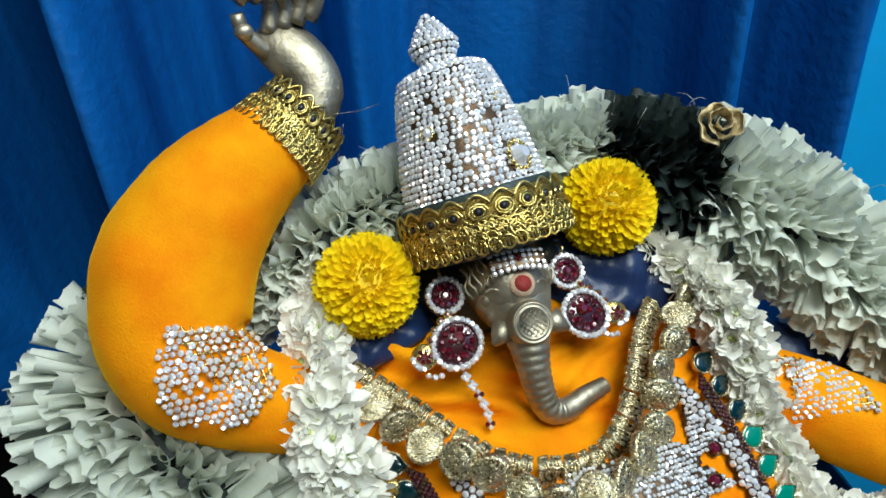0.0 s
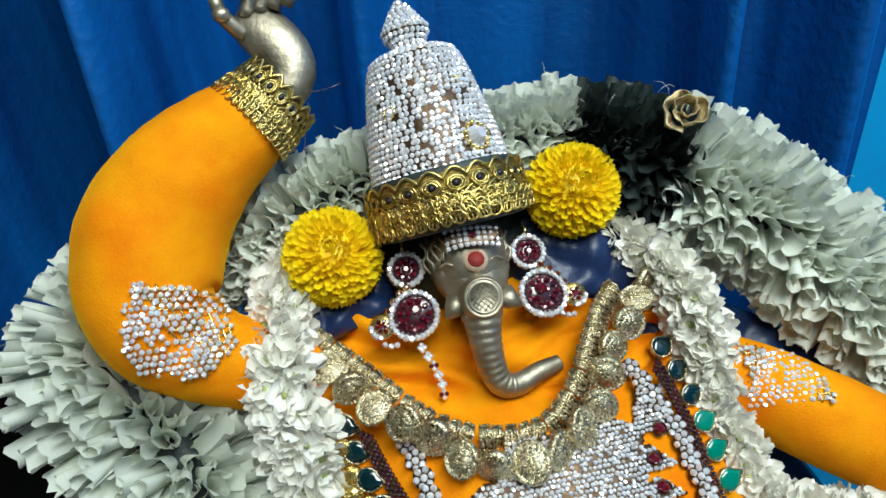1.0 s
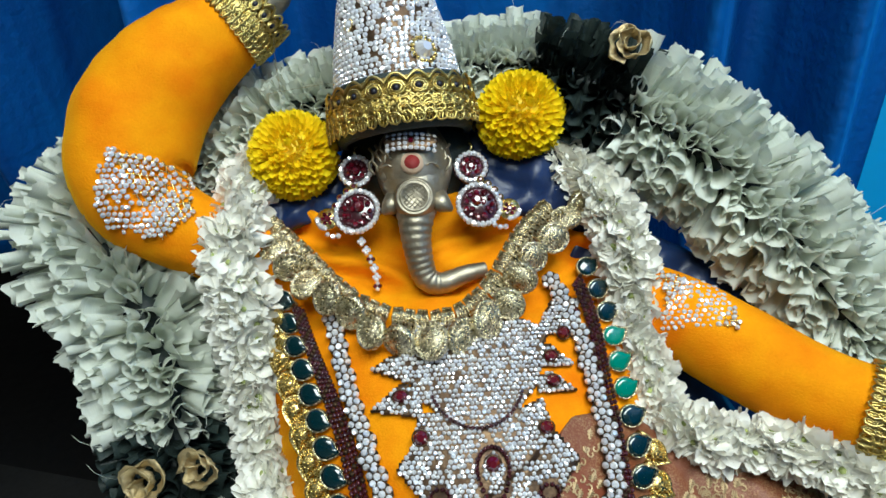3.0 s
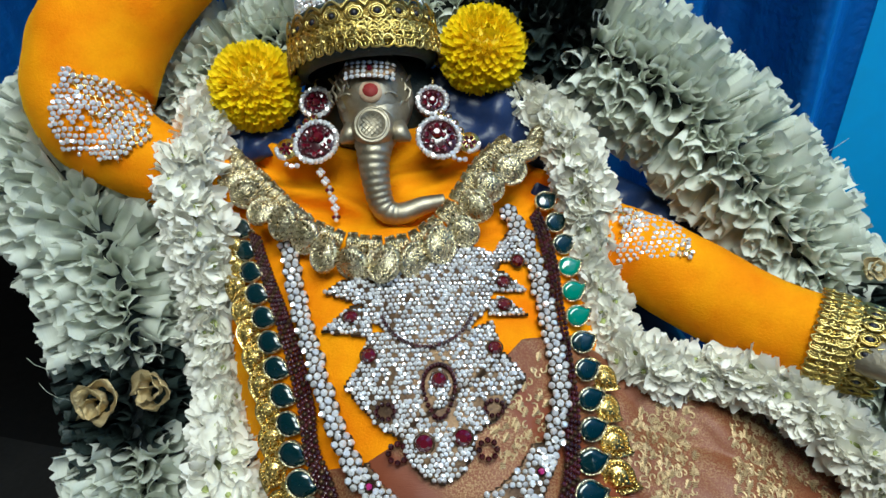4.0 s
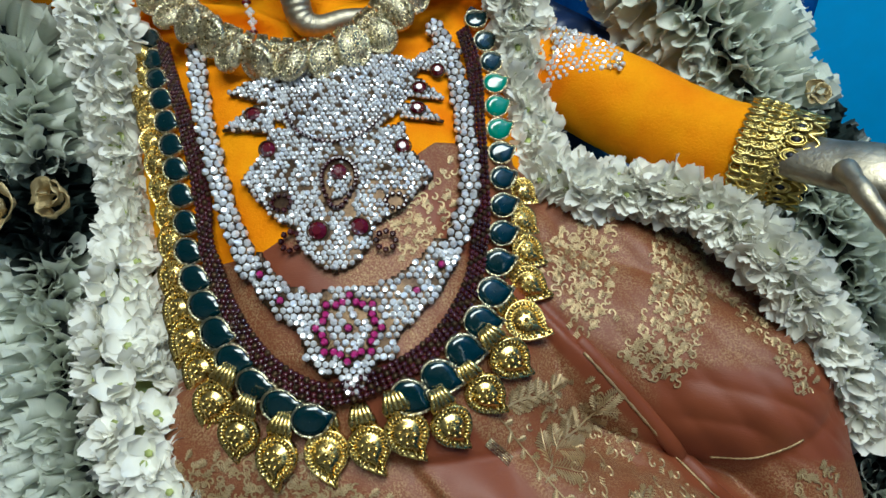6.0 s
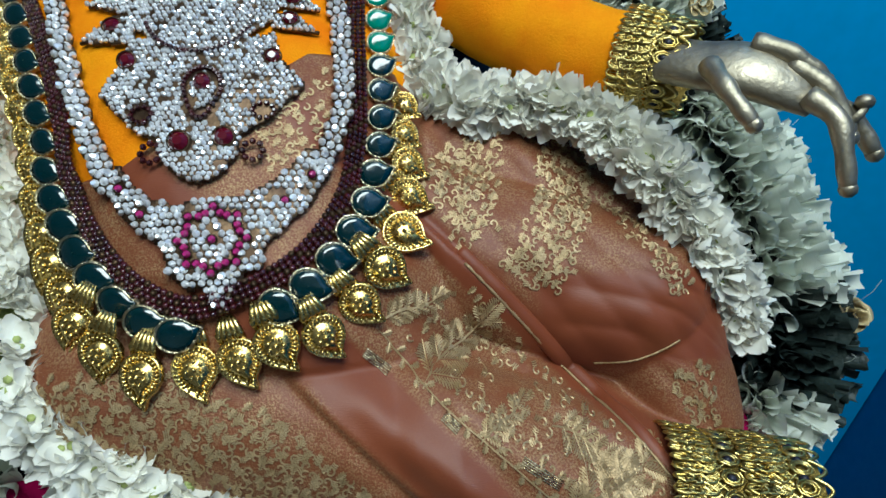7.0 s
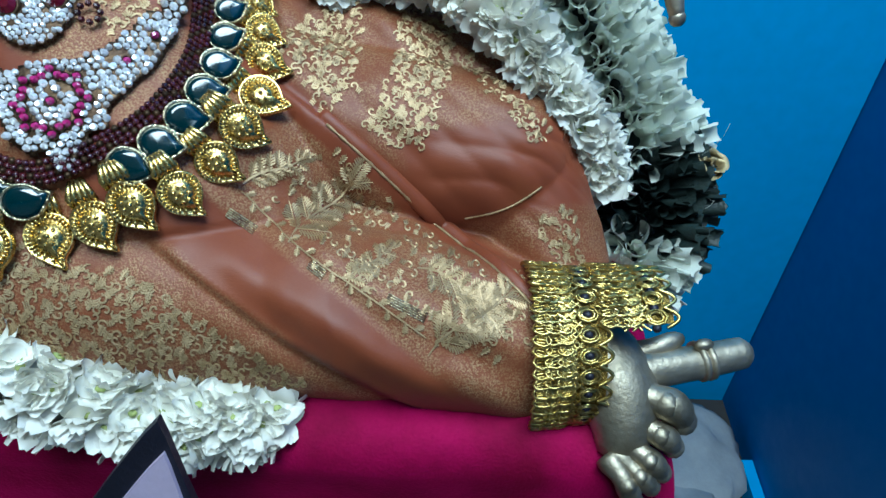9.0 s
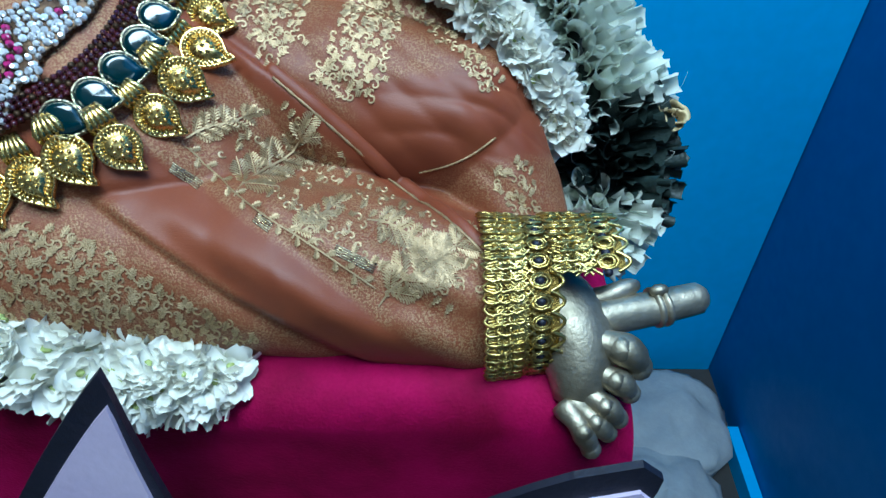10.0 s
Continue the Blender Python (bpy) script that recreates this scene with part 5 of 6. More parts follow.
def coin_mesh():
    g = Geo()
    g.lathe([(0.0, 0.003), (0.004, 0.0028), (0.0075, 0.0022), (0.0095, 0.0013), (0.0103, 0.0019), (0.0115, 0.0018), (0.0122, 0.0008), (0.0122, -0.0008), (0.011, -0.0012), (0.0, -0.0012)], 22, fn=lambda a, z: 1 + 0.12 * max(0, math.cos(a - 1.7)) ** 4)
    for k in range(20):
        a = 2 * math.pi * k / 20
        g.ball((0.0089 * math.cos(a), 0.0089 * math.sin(a), 0.0015), (0.0009, 0.0009, 0.0006), 5, 4)
    for k in range(5):
        swirl = [((0.0012 + 0.0011 * k) * math.cos(b), (0.0012 + 0.0011 * k) * math.sin(b), 0.003 - 0.0002 * k) for b in np.linspace(k, k + 3.6, 9)]
        g.tube(swirl, 0.0004, 4)
    return g.mesh("coin", PALE_GOLD)


def coin_necklace():
    top = thing("coin_necklace", (-0.04, 0.07, -0.02), "pale gold necklace of overlapping embossed coins", "necklace")
    rng = random.Random(5)
    me = coin_mesh()
    outer = curve([(-0.141, 0.145, -0.048), (-0.126, 0.128, -0.04), (-0.107, 0.11, -0.03), (-0.084, 0.09, -0.02), (-0.058, 0.076, -0.012), (-0.03, 0.071, -0.01), (-0.006, 0.078, -0.016), (0.014, 0.096, -0.024), (0.032, 0.118, -0.034), (0.046, 0.137, -0.042), (0.062, 0.157, -0.05), (0.075, 0.168, -0.06)], 16)
    mid = np.array((-0.04, 0.17, 0))
    for i, p in enumerate(outer):
        d = np.array(p) - mid
        d[2] = 0
        d /= np.linalg.norm(d)
        m = basis(Vector(p) + Vector(d) * rng.uniform(-0.002, 0.004) + Vector((0, 0, 0.002 * (i % 2))), -Vector(d), (0.35 * d[0] + rng.uniform(-0.65, 0.65), 0.35 * d[1] + rng.uniform(-0.65, 0.65), 1))
        put("coin", me, top, m @ Matrix.Diagonal((1.1, 0.95, 1.7, 1)) @ Matrix.Scale(rng.uniform(0.86, 0.98), 4))
    g = Geo()
    for s in (-1, -0.5, 0, 0.5, 1):
        g.tube([(0, 0.0024 * s, 0.0), (0.004, 0.0034 * s, 0.0024), (0.0085, 0.0036 * s, 0.0012), (0.0125, 0.0046 * s, 0.002), (0.0165, 0.0052 * s, 0.0002)], [0.0007, 0.0012, 0.0009, 0.0014, 0.0008], 6)
        g.ball((-0.0006, 0.0024 * s, 0.0006), (0.0009, 0.0009, 0.0009), 6, 4)
    bead = g.mesh("fluted_bead", GOLD)
    bead.materials[0] = PALE_GOLD
    inner = curve([(-0.146, 0.168, -0.06), (-0.13, 0.152, -0.052), (-0.112, 0.134, -0.044), (-0.094, 0.115, -0.036), (-0.074, 0.1, -0.03), (-0.05, 0.092, -0.028), (-0.026, 0.091, -0.03), (-0.008, 0.1, -0.034), (0.008, 0.117, -0.04), (0.02, 0.136, -0.046), (0.034, 0.155, -0.054), (0.05, 0.17, -0.064)], 34)
    for i, p in enumerate(inner):
        t = inner[min(i + 1, 33)] - inner[max(i - 1, 0)]
        d = Vector((t[1], -t[0], 0)).normalized()
        put("fluted_bead", bead, top, basis(Vector(p) - d * 0.0015 + Vector((0, 0, 0.004 + 0.0012 * (i % 2))), d + Vector((rng.uniform(-0.25, 0.25), rng.uniform(-0.25, 0.25), 0)), (0.3 * d.x + rng.uniform(-0.25, 0.25), 0.3 * d.y + rng.uniform(-0.25, 0.25), 1)) @ Matrix.Diagonal((1.12, 1.05, 1.5, 1)))


def leaf_mesh():
    """A domed mango leaf of gold: ribbed rim, beaded heart and a curled tip."""
    g = Geo()
    outline = []
    for k in range(28):
        b = 2 * math.pi * k / 28
        tip = math.exp(-((b - math.pi) / 0.34) ** 2)
        outline.append((-0.0084 * math.cos(b) + 0.0036 * tip, 0.008 * math.sin(b) * (1 + 0.08 * math.cos(b)) + 0.0034 * tip))
    pts = []
    for kk, z in ((1.0, -0.001), (1.0, 0.0006), (0.94, 0.0015), (0.87, 0.0005), (0.6, 0.0009), (0.54, 0.002), (0.28, 0.0026), (0.04, 0.0028)):
        pts += [(x * kk + 0.0006 * (1 - kk), y * kk, z) for x, y in outline]
    g.grid(pts, 8, 28, 0, True)
    for k in range(0, 28):
        x, y = outline[k]
        g.tube([(x * 0.64, y * 0.64, 0.0008), (x * 0.76, y * 0.76, 0.0016), (x * 0.88, y * 0.88, 0.0008)], [0.0004, 0.0006, 0.0005], 5)
    for k in range(0, 28, 4):
        x, y = outline[k]
        g.ball((x * 0.33, y * 0.33, 0.0025), (0.0009, 0.0009, 0.0008), 6, 4)
    g.ball((0, 0, 0.0027), (0.0011, 0.0011, 0.001), 6, 4)
    return g.mesh("gold_leaf", GOLD)


def green_mesh():
    """A flat foiled mango-shaped stone in a thin collar."""

    def ring(kk, z):
        o = []
        for k in range(22):
            b = 2 * math.pi * k / 22
            tip = math.exp(-((b - math.pi) / 0.36) ** 2)
            o.append((kk * (0.0064 * math.cos(b) - 0.0022 * tip), kk * (0.0058 * math.sin(b) - 0.0024 * tip), z))
        return o

    stone = Geo().grid(ring(0.96, 0.0006) + ring(0.9, 0.0016) + ring(0.55, 0.002) + ring(0.02, 0.0021), 4, 22, 0, True)
    bez = Geo().grid(ring(0.93, -0.001) + ring(1.08, -0.001) + ring(1.08, 0.0014) + ring(1.02, 0.0019) + ring(0.94, 0.0014), 5, 22, 0, True)
    bez.add(ring(1.0, -0.0009), [tuple(range(22))])
    return stone.mesh("green_stone", EMERALD), bez.mesh("bezel", PALE_GOLD)


HARAM = [(-0.139, 0.108), (-0.131, 0.083), (-0.121, 0.058), (-0.112, 0.034), (-0.103, 0.008), (-0.094, -0.022), (-0.088, -0.048), (-0.078, -0.066), (-0.067, -0.085), (-0.05, -0.106), (-0.03, -0.122), (-0.004, -0.131), (0.026, -0.123), (0.05, -0.11), (0.066, -0.093), (0.078, -0.072),
         (0.084, -0.05), (0.088, -0.026), (0.089, 0.0), (0.0895, 0.025), (0.089, 0.05), (0.0885, 0.075), (0.085, 0.1), (0.078, 0.122)]


def chest_w(u, v):
    lo, hi = interp(u, LOW), interp(u, HIGH)
    return max(torso_h(u, v), silk_h(u, v) + 0.001 if lo < v < hi + 0.004 else -1, -0.072)


def follow(line, n, lift):
    c = curve([(u, v, 0.0) for u, v in line], n)
    raw = [chest_w(u, v) + lift for u, v, _ in c]
    k = max(1, n // 20)
    return [(c[i][0], c[i][1], sum(raw[max(0, i - k):i + k + 1]) / len(raw[max(0, i - k):i + k + 1])) for i in range(n)]


def outward(p, i, mid):
    d = Vector((p[i][0] - mid[0], p[i][1] - mid[1], 0))
    t = Vector(p[min(i + 1, len(p) - 1)]) - Vector(p[max(i - 1, 0)])
    side = Vector((t.y, -t.x, 0)).normalized()
    return side if side.dot(d) > 0 else -side, t.normalized()


def green_necklace():
    top = thing("green_stone_necklace", (0, -0.12, 0.03), "long gold necklace of green stones and mango leaves", "necklace")
    rng = random.Random(6)
    stone, bez = green_mesh()
    # Copy with the painted-on light, for stones high on the right.
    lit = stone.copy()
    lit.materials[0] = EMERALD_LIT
    total = length(curve([(u, v, 0.0) for u, v in HARAM], 200))
    n = int(total / 0.0165)
    p = follow(HARAM, n, 0.006)
    for i in range(n):
        d, t = outward(p, i, (0, 0.03))
        u, v = p[i][:2]
        if v < -0.1 and -0.01 < u < 0.033:
            continue
        right = u > 0
        x = -(d * 0.75 + Vector((0.3, 0.15, 0))) if right else -(t * 0.6 + Vector((0.5, 0.1, 0)))
        m = basis(p[i], x, Vector((0.2 * d.x + rng.uniform(-0.12, 0.12), 0.2 * d.y + rng.uniform(-0.12, 0.12), 1))) @ Matrix.Scale(1.17 + 0.27 * max(0.0, min(1.0, (-v - 0.03) / 0.05)), 4)
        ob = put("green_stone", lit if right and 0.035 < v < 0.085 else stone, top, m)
        put("bezel", bez, ob, m)
    leaf = leaf_mesh()
    fan = Geo()
    for q in range(-2, 3):
        fan.tube([(-0.0075, q * 0.0021, 0.0002), (-0.0105, q * 0.0019, 0.0021), (-0.014, q * 0.0014, 0.001), (-0.0165, q * 0.001, -0.0004)], [0.0008, 0.0013, 0.0011, 0.0007], 6)
    fan = fan.mesh("hanger", GOLD)
    n = int(total / 0.0172)
    p = follow(HARAM, n, 0.003)
    for i in range(n):
        d, t = outward(p, i, (0, 0.03))
        low = max(0.0, min(1.0, (-p[i][1] - 0.02) / 0.05))
        if p[i][1] > 0.0 and p[i][0] > 0:
            continue
        bare = 0.008 if p[i][1] < -0.1 and -0.012 < p[i][0] < 0.034 else 0.0
        at = Vector(p[i]) + d * (0.0135 + 0.0085 * low - bare) + Vector((0, -0.002, 0.0))
        at.z = chest_w(at.x, at.y) + 0.005
        side = d * (0.5 + 0.5 * low) + Vector((0.1, -0.7 + 0.2 * low, 0))
        m = basis(at, side, Vector((0.2 * d.x + rng.uniform(-0.25, 0.25), 0.2 * d.y + rng.uniform(-0.25, 0.25), 1))) @ Matrix.Scale(1.05 + 0.34 * low + rng.uniform(-0.05, 0.05), 4)
        ob = put("gold_leaf", leaf, top, m)
        put("hanger", fan, ob, m, "crimped gold hanger")


def bead_strands():
    top = thing("maroon_bead_necklace", (0, -0.1, 0.02), "dark maroon bead strands with gold specks", "necklace")
    for k, off in enumerate((0.0095, 0.0125, 0.0155, 0.0185)):
        line = []
        for i, (u, v) in enumerate(HARAM):
            d = Vector((u - 0.0, v - 0.03, 0)).normalized()
            line.append((u - d.x * off, v - d.y * off))
        n = 165
        p = follow(line, n, 0.004)
        g = Geo()
        for i, q in enumerate(p):
            g.ball(q, (0.0019,) * 3, 6, 4, 1 if (i + k) % 4 == 0 else 0)
        part("bead_strand", g, [MAROON, TARNISH], top, "string of tiny maroon beads", kind="stuff")


def fill_stones(g, poly_list, spacing, rad, lift, rng, height=chest_w, holes=(), mi=0, jit=0.0003, skip=0.04):
    us = [p[0] for poly in poly_list for p in poly]
    vs = [p[1] for poly in poly_list for p in poly]
    row, v = 0, min(vs)
    while v <= max(vs):
        u = min(us) + (spacing / 2 if row % 2 else 0)
        while u <= max(us):
            x, y = u + rng.uniform(-jit, jit), v + rng.uniform(-jit, jit)
            if rng.random() > skip and any(inside(x, y, poly) for poly in poly_list) and not any(((x - a) / c) ** 2 + ((y - b) / e) ** 2 < 1 for a, b, c, e in holes):
                g.gem(x, y, height(x, y) + lift, rad * rng.uniform(0.82, 1.12), rad * rng.uniform(0.8, 1.2), mi, turn=rng.random(), tip=(rng.uniform(-0.3, 0.3), rng.uniform(-0.3, 0.3)), slant=(rng.uniform(-0.42, 0.42), rng.uniform(-0.42, 0.42)))
            u += spacing
        v += spacing * 0.87
        row += 1


def backing(poly_list, lift, height=chest_w, cell=0.0016, holes=()):
    us = [p[0] for poly in poly_list for p in poly]
    vs = [p[1] for poly in poly_list for p in poly]
    index, pts, faces = {}, [], []

    def corner(i, j):
        if (i, j) not in index:
            u, v = min(us) + i * cell, min(vs) + j * cell
            index[(i, j)] = len(pts)
            pts.append((u, v, height(u, v) + lift))
        return index[(i, j)]

    for i in range(int((max(us) - min(us)) / cell) + 1):
        for j in range(int((max(vs) - min(vs)) / cell) + 1):
            u, v = min(us) + (i + 0.5) * cell, min(vs) + (j + 0.5) * cell
            if any(inside(u, v, poly) for poly in poly_list):
                faces.append((corner(i, j), corner(i + 1, j), corner(i + 1, j + 1), corner(i, j + 1)))
    return Geo().add(pts, faces)


def set_stone(top, u, v, ru, rv, turn, lift, mat, height=chest_w, name="red_stone"):
    m = Matrix.Translation((u, v, height(u, v) + lift)) @ pose(0, 0, 0, 0, 0, turn) @ Matrix.Diagonal((ru, rv, 0.003, 1))
    ob = put(name, Geo().gem(0, 0, 0, 1.0, 1.0, n=12).mesh(name, mat, False), top, m)
    g = Geo().lathe([(1.0, -0.0004), (1.22, -0.0004), (1.2, 0.001), (1.05, 0.0012)], 16)
    g.v = [(x * ru, y * rv, z) for x, y, z in g.v]
    put("setting", g.mesh("setting", TARNISH), ob, Matrix.Translation((u, v, height(u, v) + lift)) @ pose(0, 0, 0, 0, 0, turn))


def clear_necklace():
    top = thing("clear_stone_necklace", (-0.005, 0.0, 0.015), "broad breast ornament of clear stones set with rubies", "necklace")
    rng = random.Random(8)
    crescent = [(-0.056, 0.068), (-0.046, 0.04), (-0.03, 0.026), (-0.008, 0.021), (0.014, 0.027), (0.029, 0.041), (0.041, 0.076), (0.02, 0.088), (-0.01, 0.082), (-0.042, 0.086)]
    rays = [[(-0.047, 0.046), (-0.074, 0.056), (-0.062, 0.064), (-0.046, 0.062)], [(-0.043, 0.026), (-0.074, 0.031), (-0.056, 0.046), (-0.04, 0.045)], [(0.03, 0.038), (0.057, 0.036), (0.041, 0.049), (0.03, 0.048)],
            [(0.03, 0.052), (0.057, 0.053), (0.042, 0.067), (0.032, 0.066)], [(0.03, 0.07), (0.06, 0.078), (0.07, 0.1), (0.05, 0.1)]]
    body = [(-0.044, 0.03), (-0.03, 0.028), (-0.008, 0.022), (0.016, 0.028), (0.032, 0.034), (0.036, 0.016), (0.05, -0.001), (0.04, -0.012), (0.032, -0.022), (0.018, -0.03), (0.016, -0.042), (0.008, -0.052), (-0.002, -0.056), (-0.012, -0.052), (-0.02, -0.042), (-0.024, -0.032), (-0.036, -0.026), (-0.05, -0.012), (-0.058, -0.002), (-0.047, 0.012)]
    polys = [crescent, body, *rays]
    holes = [(-0.002, -0.006, 0.0105, 0.0185), (-0.043, 0.015, 0.0045, 0.0045), (0.032, 0.017, 0.0045, 0.0045), (-0.033, -0.017, 0.0075, 0.006), (0.029, -0.0165, 0.0075, 0.006), (-0.011, -0.034, 0.005, 0.005), (0.0105, -0.032, 0.005, 0.005),
             (-0.055, 0.039, 0.0045, 0.004), (0.04, 0.044, 0.0045, 0.004), (0.041, 0.059, 0.0045, 0.004), (-0.018, 0.014, 0.002, 0.0016), (0.012, 0.014, 0.002, 0.0016), (-0.03, 0.0, 0.003, 0.0015), (0.022, 0.001, 0.003, 0.0015), (-0.022, -0.004, 0.002, 0.002), (0.017, -0.006, 0.002, 0.002), (-0.004, 0.016, 0.0025, 0.002)]
    ob = part("plate", backing(polys, 0.003), TARNISH, top, smooth=True)
    ob.modifiers.new("thickness", "SOLIDIFY").thickness = 0.0015
    g = Geo()
    fill_stones(g, polys, 0.003, 0.00152, 0.0035, rng, holes=holes, jit=0.0004, skip=0.075)
    tear = [(-0.002 + 0.0068 * math.sin(b), -0.003 + 0.0085 * math.cos(b) - (0.006 * max(0, -math.cos(b)) ** 3)) for b in np.linspace(0, 2 * math.pi, 22)[:-1]]
    fill_stones(g, [tear], 0.0026, 0.0013, 0.0045, rng, holes=[(-0.002, -0.0005, 0.004, 0.004)])
    part("clear_stone_field", g, DIAMOND, top, "close-set clear stones", smooth=False, kind="stuff")
    g = Geo()
    for b in np.linspace(0, 2 * math.pi, 30)[:-1]:
        u, v = -0.002 + 0.0094 * math.sin(b), -0.003 + 0.0115 * math.cos(b) - (0.007 * max(0, -math.cos(b)) ** 3)
        g.gem(u, v, chest_w(u, v) + 0.0045, 0.0016, 0.0017)
    for b in np.linspace(-1.15, 1.15, 26):
        u, v = -0.008 + 0.03 * math.sin(b), 0.051 - 0.032 * math.cos(b)
        g.gem(u, v, chest_w(u, v) + 0.005, 0.0015, 0.0017)
    for cx in (-0.033, 0.029):
        for b in np.linspace(0, 2 * math.pi, 11)[:-1]:
            u, v = cx + 0.0055 * math.cos(b), -0.017 + 0.0042 * math.sin(b)
            g.gem(u, v, chest_w(u, v) + 0.004, 0.0016, 0.0017)
    for cx in (-0.026, 0.024):
        for b in np.linspace(0, 2 * math.pi, 9)[:-1]:
            u, v = cx + 0.005 * math.cos(b), -0.039 + 0.005 * math.sin(b)
            g.gem(u, v, chest_w(u, v) + 0.003, 0.0019, 0.0018)
    part("maroon_stone_line", g, MAROON, top, "dark maroon outlines", smooth=False, kind="stuff")
    for u, v, a, b, turn in ((-0.002, -0.0005, 0.0034, 0.0034, 0), (-0.043, 0.015, 0.0034, 0.0034, 0), (0.032, 0.017, 0.0032, 0.003, 0), (-0.055, 0.039, 0.0035, 0.0028, 15), (0.04, 0.044, 0.0034, 0.0028, -10), (0.041, 0.059, 0.0032, 0.0028, 0), (-0.011, -0.034, 0.0038, 0.0038, 0), (0.0105, -0.032, 0.0038, 0.0036, 0), (0.052, 0.074, 0.003, 0.003, 0), (0.062, 0.088, 0.003, 0.003, 0)):
        set_stone(top, u, v, 1.32 * a, 1.3 * b, turn, 0.0045, RUBY)


STRAND = [(-0.104, 0.102), (-0.097, 0.076), (-0.086, 0.04), (-0.076, 0.012), (-0.066, -0.014), (-0.056, -0.036), (-0.048, -0.052)]
STRAND_R = [(0.058, -0.045), (0.066, -0.025), (0.0695, 0.0), (0.069, 0.028), (0.066, 0.052), (0.062, 0.076), (0.058, 0.096), (0.05, 0.112)]


def flower_strand():
    top = thing("flower_stone_necklace", (0.005, -0.1, 0.035), "clear stone flower necklace with a pink star pendant", "necklace")
    rng = random.Random(9)
    cl = Geo()
    for k in range(6):
        b = 2 * math.pi * k / 6
        cl.gem(0.0036 * math.cos(b), 0.0036 * math.sin(b), 0, 0.0017, 0.0019, turn=b, slant=(0.5 * math.cos(3 * b), 0.5 * math.sin(2 * b)))
    cl.gem(0, 0, 0.0006, 0.0018, 0.002)
    cl = cl.mesh("stone_flower", DIAMOND, False)
    back = Geo().lathe([(0.0, -0.0002), (0.005, -0.0002), (0.005, -0.0012), (0, -0.0012)], 10).mesh("flower_back", TARNISH)
    for line in (STRAND, STRAND_R):
        n = int(length([(u, v, 0) for u, v in line]) / 0.0095)
        p = follow(line, n, 0.007)
        for i in range(n):
            m = Matrix.Translation(Vector(p[i]) + Vector((rng.uniform(-0.001, 0.001), 0, 0))) @ pose(0, 0, 0, rng.uniform(-12, 12), rng.uniform(-12, 12), rng.uniform(0, 60)) @ Matrix.Scale(1.32, 4)
            ob = put("stone_flower", cl, top, m)
            put("flower_back", back, ob, m)
    bow = [(-0.05, -0.046), (-0.043, -0.044), (-0.036, -0.054), (-0.026, -0.062), (-0.014, -0.066), (0.0, -0.0645), (0.018, -0.063), (0.032, -0.056), (0.042, -0.048), (0.05, -0.038), (0.06, -0.038), (0.062, -0.05), (0.052, -0.068), (0.04, -0.08), (0.031, -0.088), (0.03, -0.1), (0.022, -0.1), (0.018, -0.11), (0.008, -0.119), (0.001, -0.108), (-0.006, -0.109), (-0.014, -0.102), (-0.02, -0.086), (-0.032, -0.078), (-0.044, -0.066)]
    star = [(0.006 + r * math.cos(b), -0.0845 + r * math.sin(b)) for k in range(8) for b, r in ((math.pi * k / 4, 0.0165), (math.pi * k / 4 + 0.26, 0.0135), (math.pi * k / 4 + 0.52, 0.0135))]
    holes = [(a, b, 0.0024, 0.0024) for a, b in star] + [(-0.03, -0.07, 0.003, 0.0025), (0.04, -0.066, 0.003, 0.0025), (0.006, -0.0845, 0.003, 0.003), (-0.042, -0.056, 0.0026, 0.0026), (0.053, -0.052, 0.0026, 0.0026)]
    ob = part("pendant_plate", backing([bow], 0.003), TARNISH, top)
    ob.modifiers.new("thickness", "SOLIDIFY").thickness = 0.0015
    g = Geo()
    fill_stones(g, [bow], 0.0039, 0.002, 0.0036, rng, holes=holes, jit=0.0004, skip=0.06)
    part("pendant_stone_field", g, DIAMOND, top, "clear round stones", smooth=False, kind="stuff")
    for a, b, c, e in holes:
        set_stone(top, a, b, 0.0021, 0.0021, 0, 0.004, PINKSTONE, name="pink_stone")


coin_necklace()
bead_strands()
green_necklace()
clear_necklace()
flower_strand()


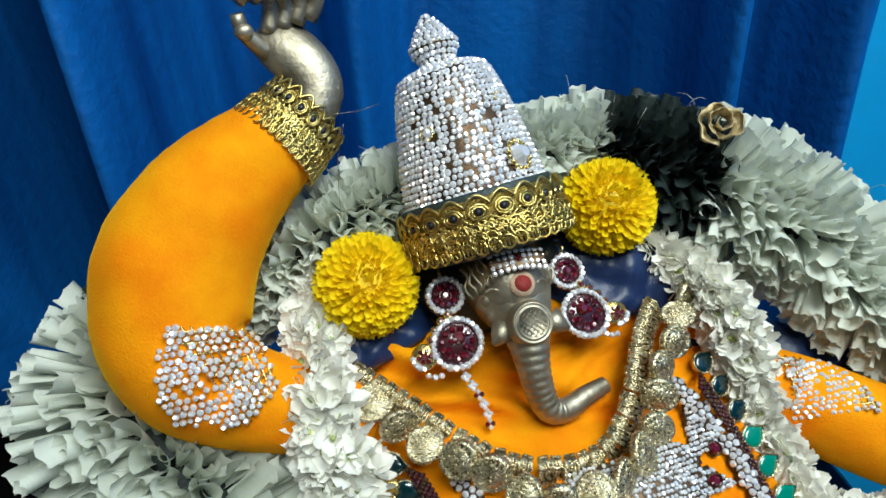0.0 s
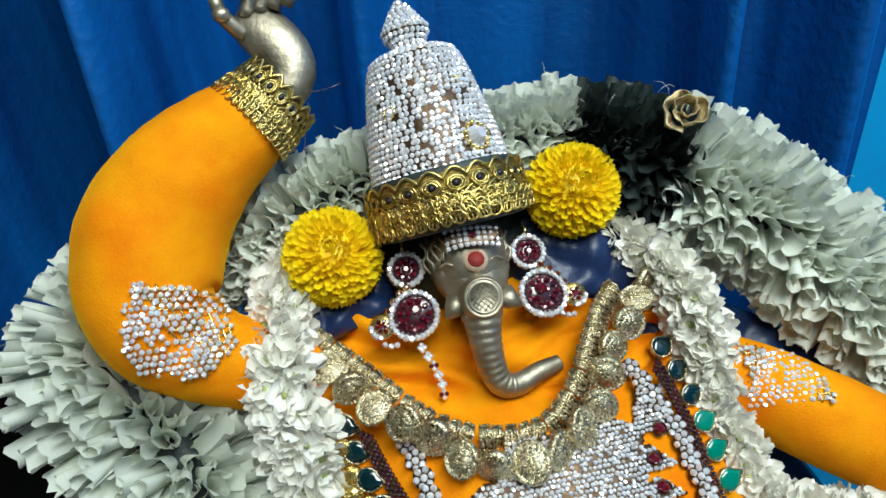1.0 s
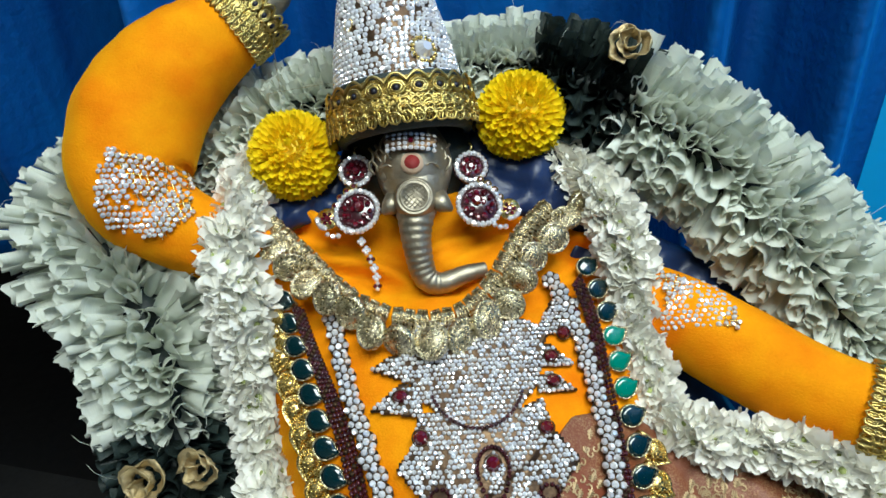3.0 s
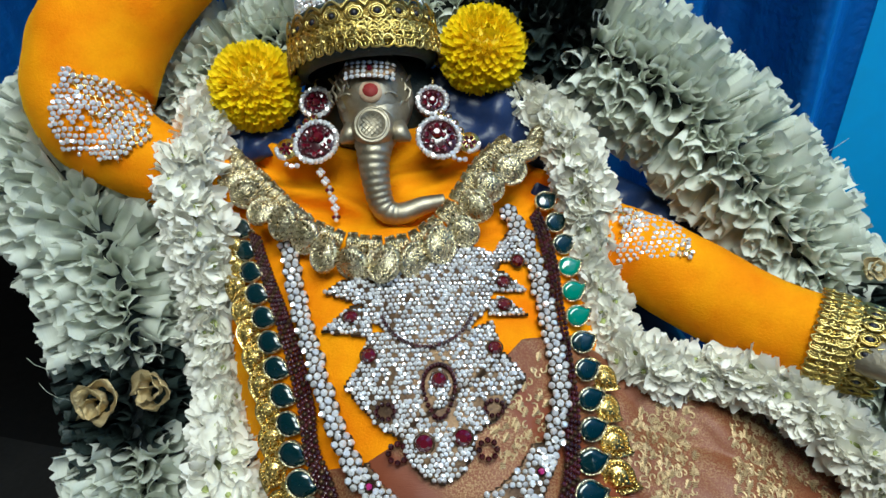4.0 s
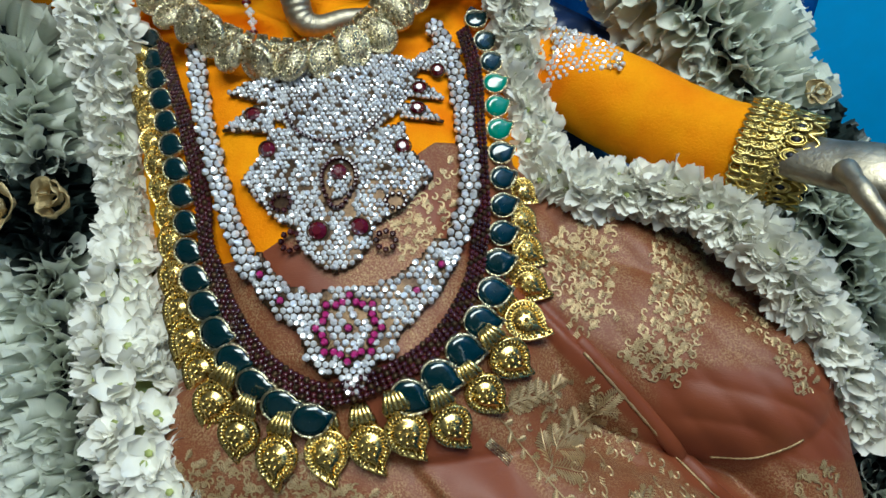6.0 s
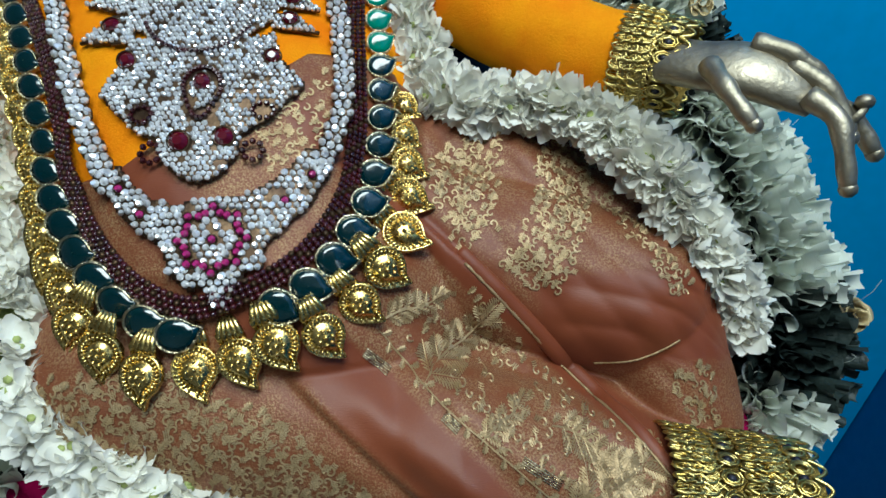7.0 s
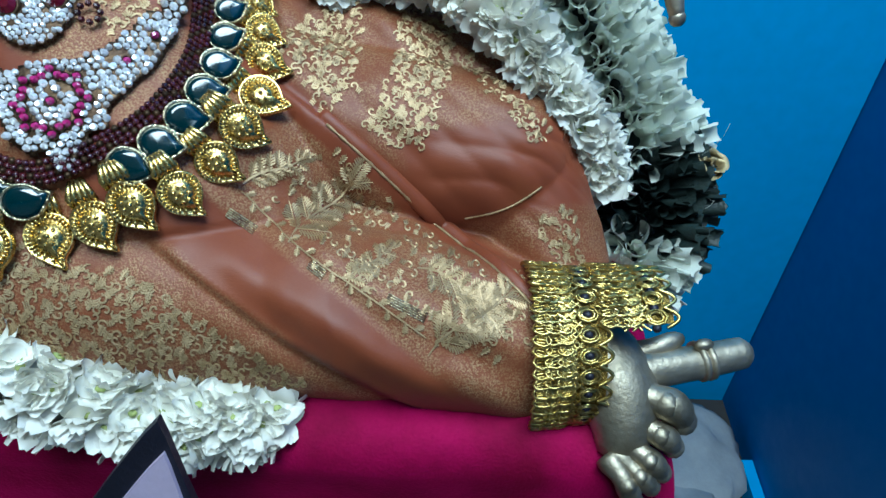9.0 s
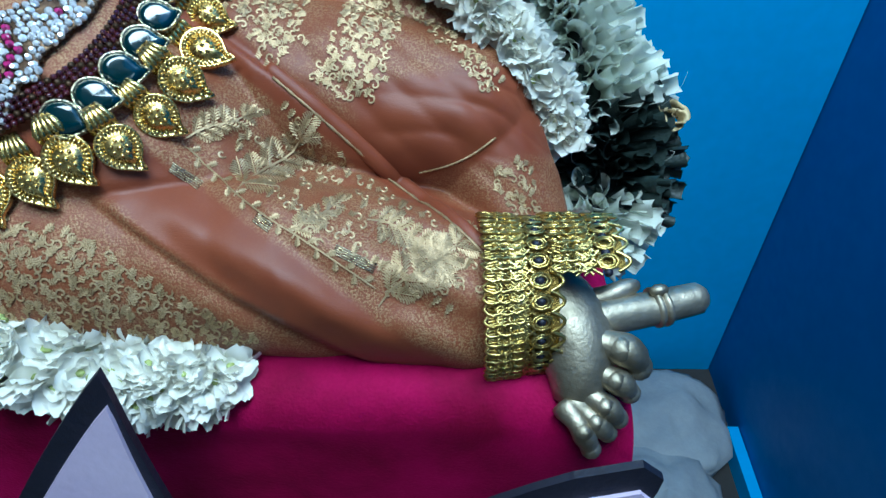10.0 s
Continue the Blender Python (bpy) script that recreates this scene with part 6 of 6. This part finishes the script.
def arm_band(arm, poly, label, seed):
    top = thing("arm_band", (*poly[0], arm_h(arm, *poly[0])), label, "arm band", "pair of jewelled arm bands")
    rng = random.Random(seed)

    def height(u, v):
        return arm_h(arm, u, v) + 0.001

    holes = []
    us, vs = [p[0] for p in poly], [p[1] for p in poly]
    for _ in range(9):
        a, b = rng.uniform(min(us), max(us)), rng.uniform(min(vs), max(vs))
        holes.append((a, b, rng.uniform(0.0016, 0.003), rng.uniform(0.0016, 0.0028)))
    g = Geo()
    fill_stones(g, [poly], 0.0039, 0.0019, 0.0014, rng, height, holes, jit=0.0005, skip=0.05)
    part("clear_stone_field", g, DIAMOND, top, "small clear stones", smooth=False, kind="stuff")
    wires = Geo()
    for k in range(9):
        for sgn in (0, 1):
            line = []
            for q in range(16):
                s, t = q / 15, (k + 0.5) / 9
                if sgn:
                    s, t = t, s
                a, b, c, d = (np.array(p) for p in poly[:4])
                p = a * (1 - s) * (1 - t) + b * s * (1 - t) + c * s * t + d * (1 - s) * t
                line.append((p[0], p[1], height(*p) + 0.0006))
            wires.tube(line, 0.0006, 4)
    part("gold_lattice", wires, GOLD, top, "thin gold lattice", kind="stuff")


arm_band(ARM_UP, [(-0.239, 0.207), (-0.2, 0.2), (-0.192, 0.166), (-0.212, 0.148), (-0.246, 0.158), (-0.252, 0.18)], "wide arm band of clear stones on gold wire", 1)
arm_band(ARM_DOWN, [(0.13, 0.117), (0.172, 0.1), (0.167, 0.071), (0.122, 0.073)], "square arm band of clear stones on gold wire", 2)


def cuff(m, radius, height, seg, taper, label, arc=(0.0, 1.0)):
    top = thing("lace_cuff", m.translation, label, "cuff", "gold lace cuffs")
    lace_band(top, m, radius, height, seg, taper, arc=arc)


cuff(basis((-0.172, 0.3085, -0.031), (1, 0.5, 0), (0.78, 0.62, 0.02)), 0.029, 0.031, 38, -0.003, "gold lace cuff on the raised sleeve")
cuff(basis((0.236, 0.017, -0.022), (0.3, 1, 0), (0.8, -0.36, 0.42)), 0.0285, 0.036, 38, -0.003, "gold lace cuff on the lowered sleeve")
ANKLE = Vector((0.96, -0.12, 0.16)).normalized()
cuff(basis((0.226, -0.238, 0.004), (0.1, 1, 0), ANKLE), 0.044, 0.036, 52, -0.003, "broad gold lace anklet above the foot")
cuff(basis(Vector((0.226, -0.238, 0.004)) + ANKLE * 0.034, (0.1, 1, 0), ANKLE), 0.0425, 0.036, 50, -0.001, "gold lace tied behind the ankle", (-0.1, 0.19))


def threads():
    for line in ([(-0.13, 0.303, 0.0), (-0.137, 0.285, -0.02), (-0.14, 0.262, -0.05)], [(-0.135, 0.31, 0.0), (-0.12, 0.308, 0.004), (-0.108, 0.309, 0.008)], [(-0.15, 0.262, -0.045), (-0.125, 0.268, -0.05), (-0.1, 0.276, -0.06)]):
        lone("loose_thread", Geo().tube(curve(line, 16), 0.00018, 5), PALE_GOLD, "fine loose thread off the gold lace", "thread", group="loose threads")


threads()
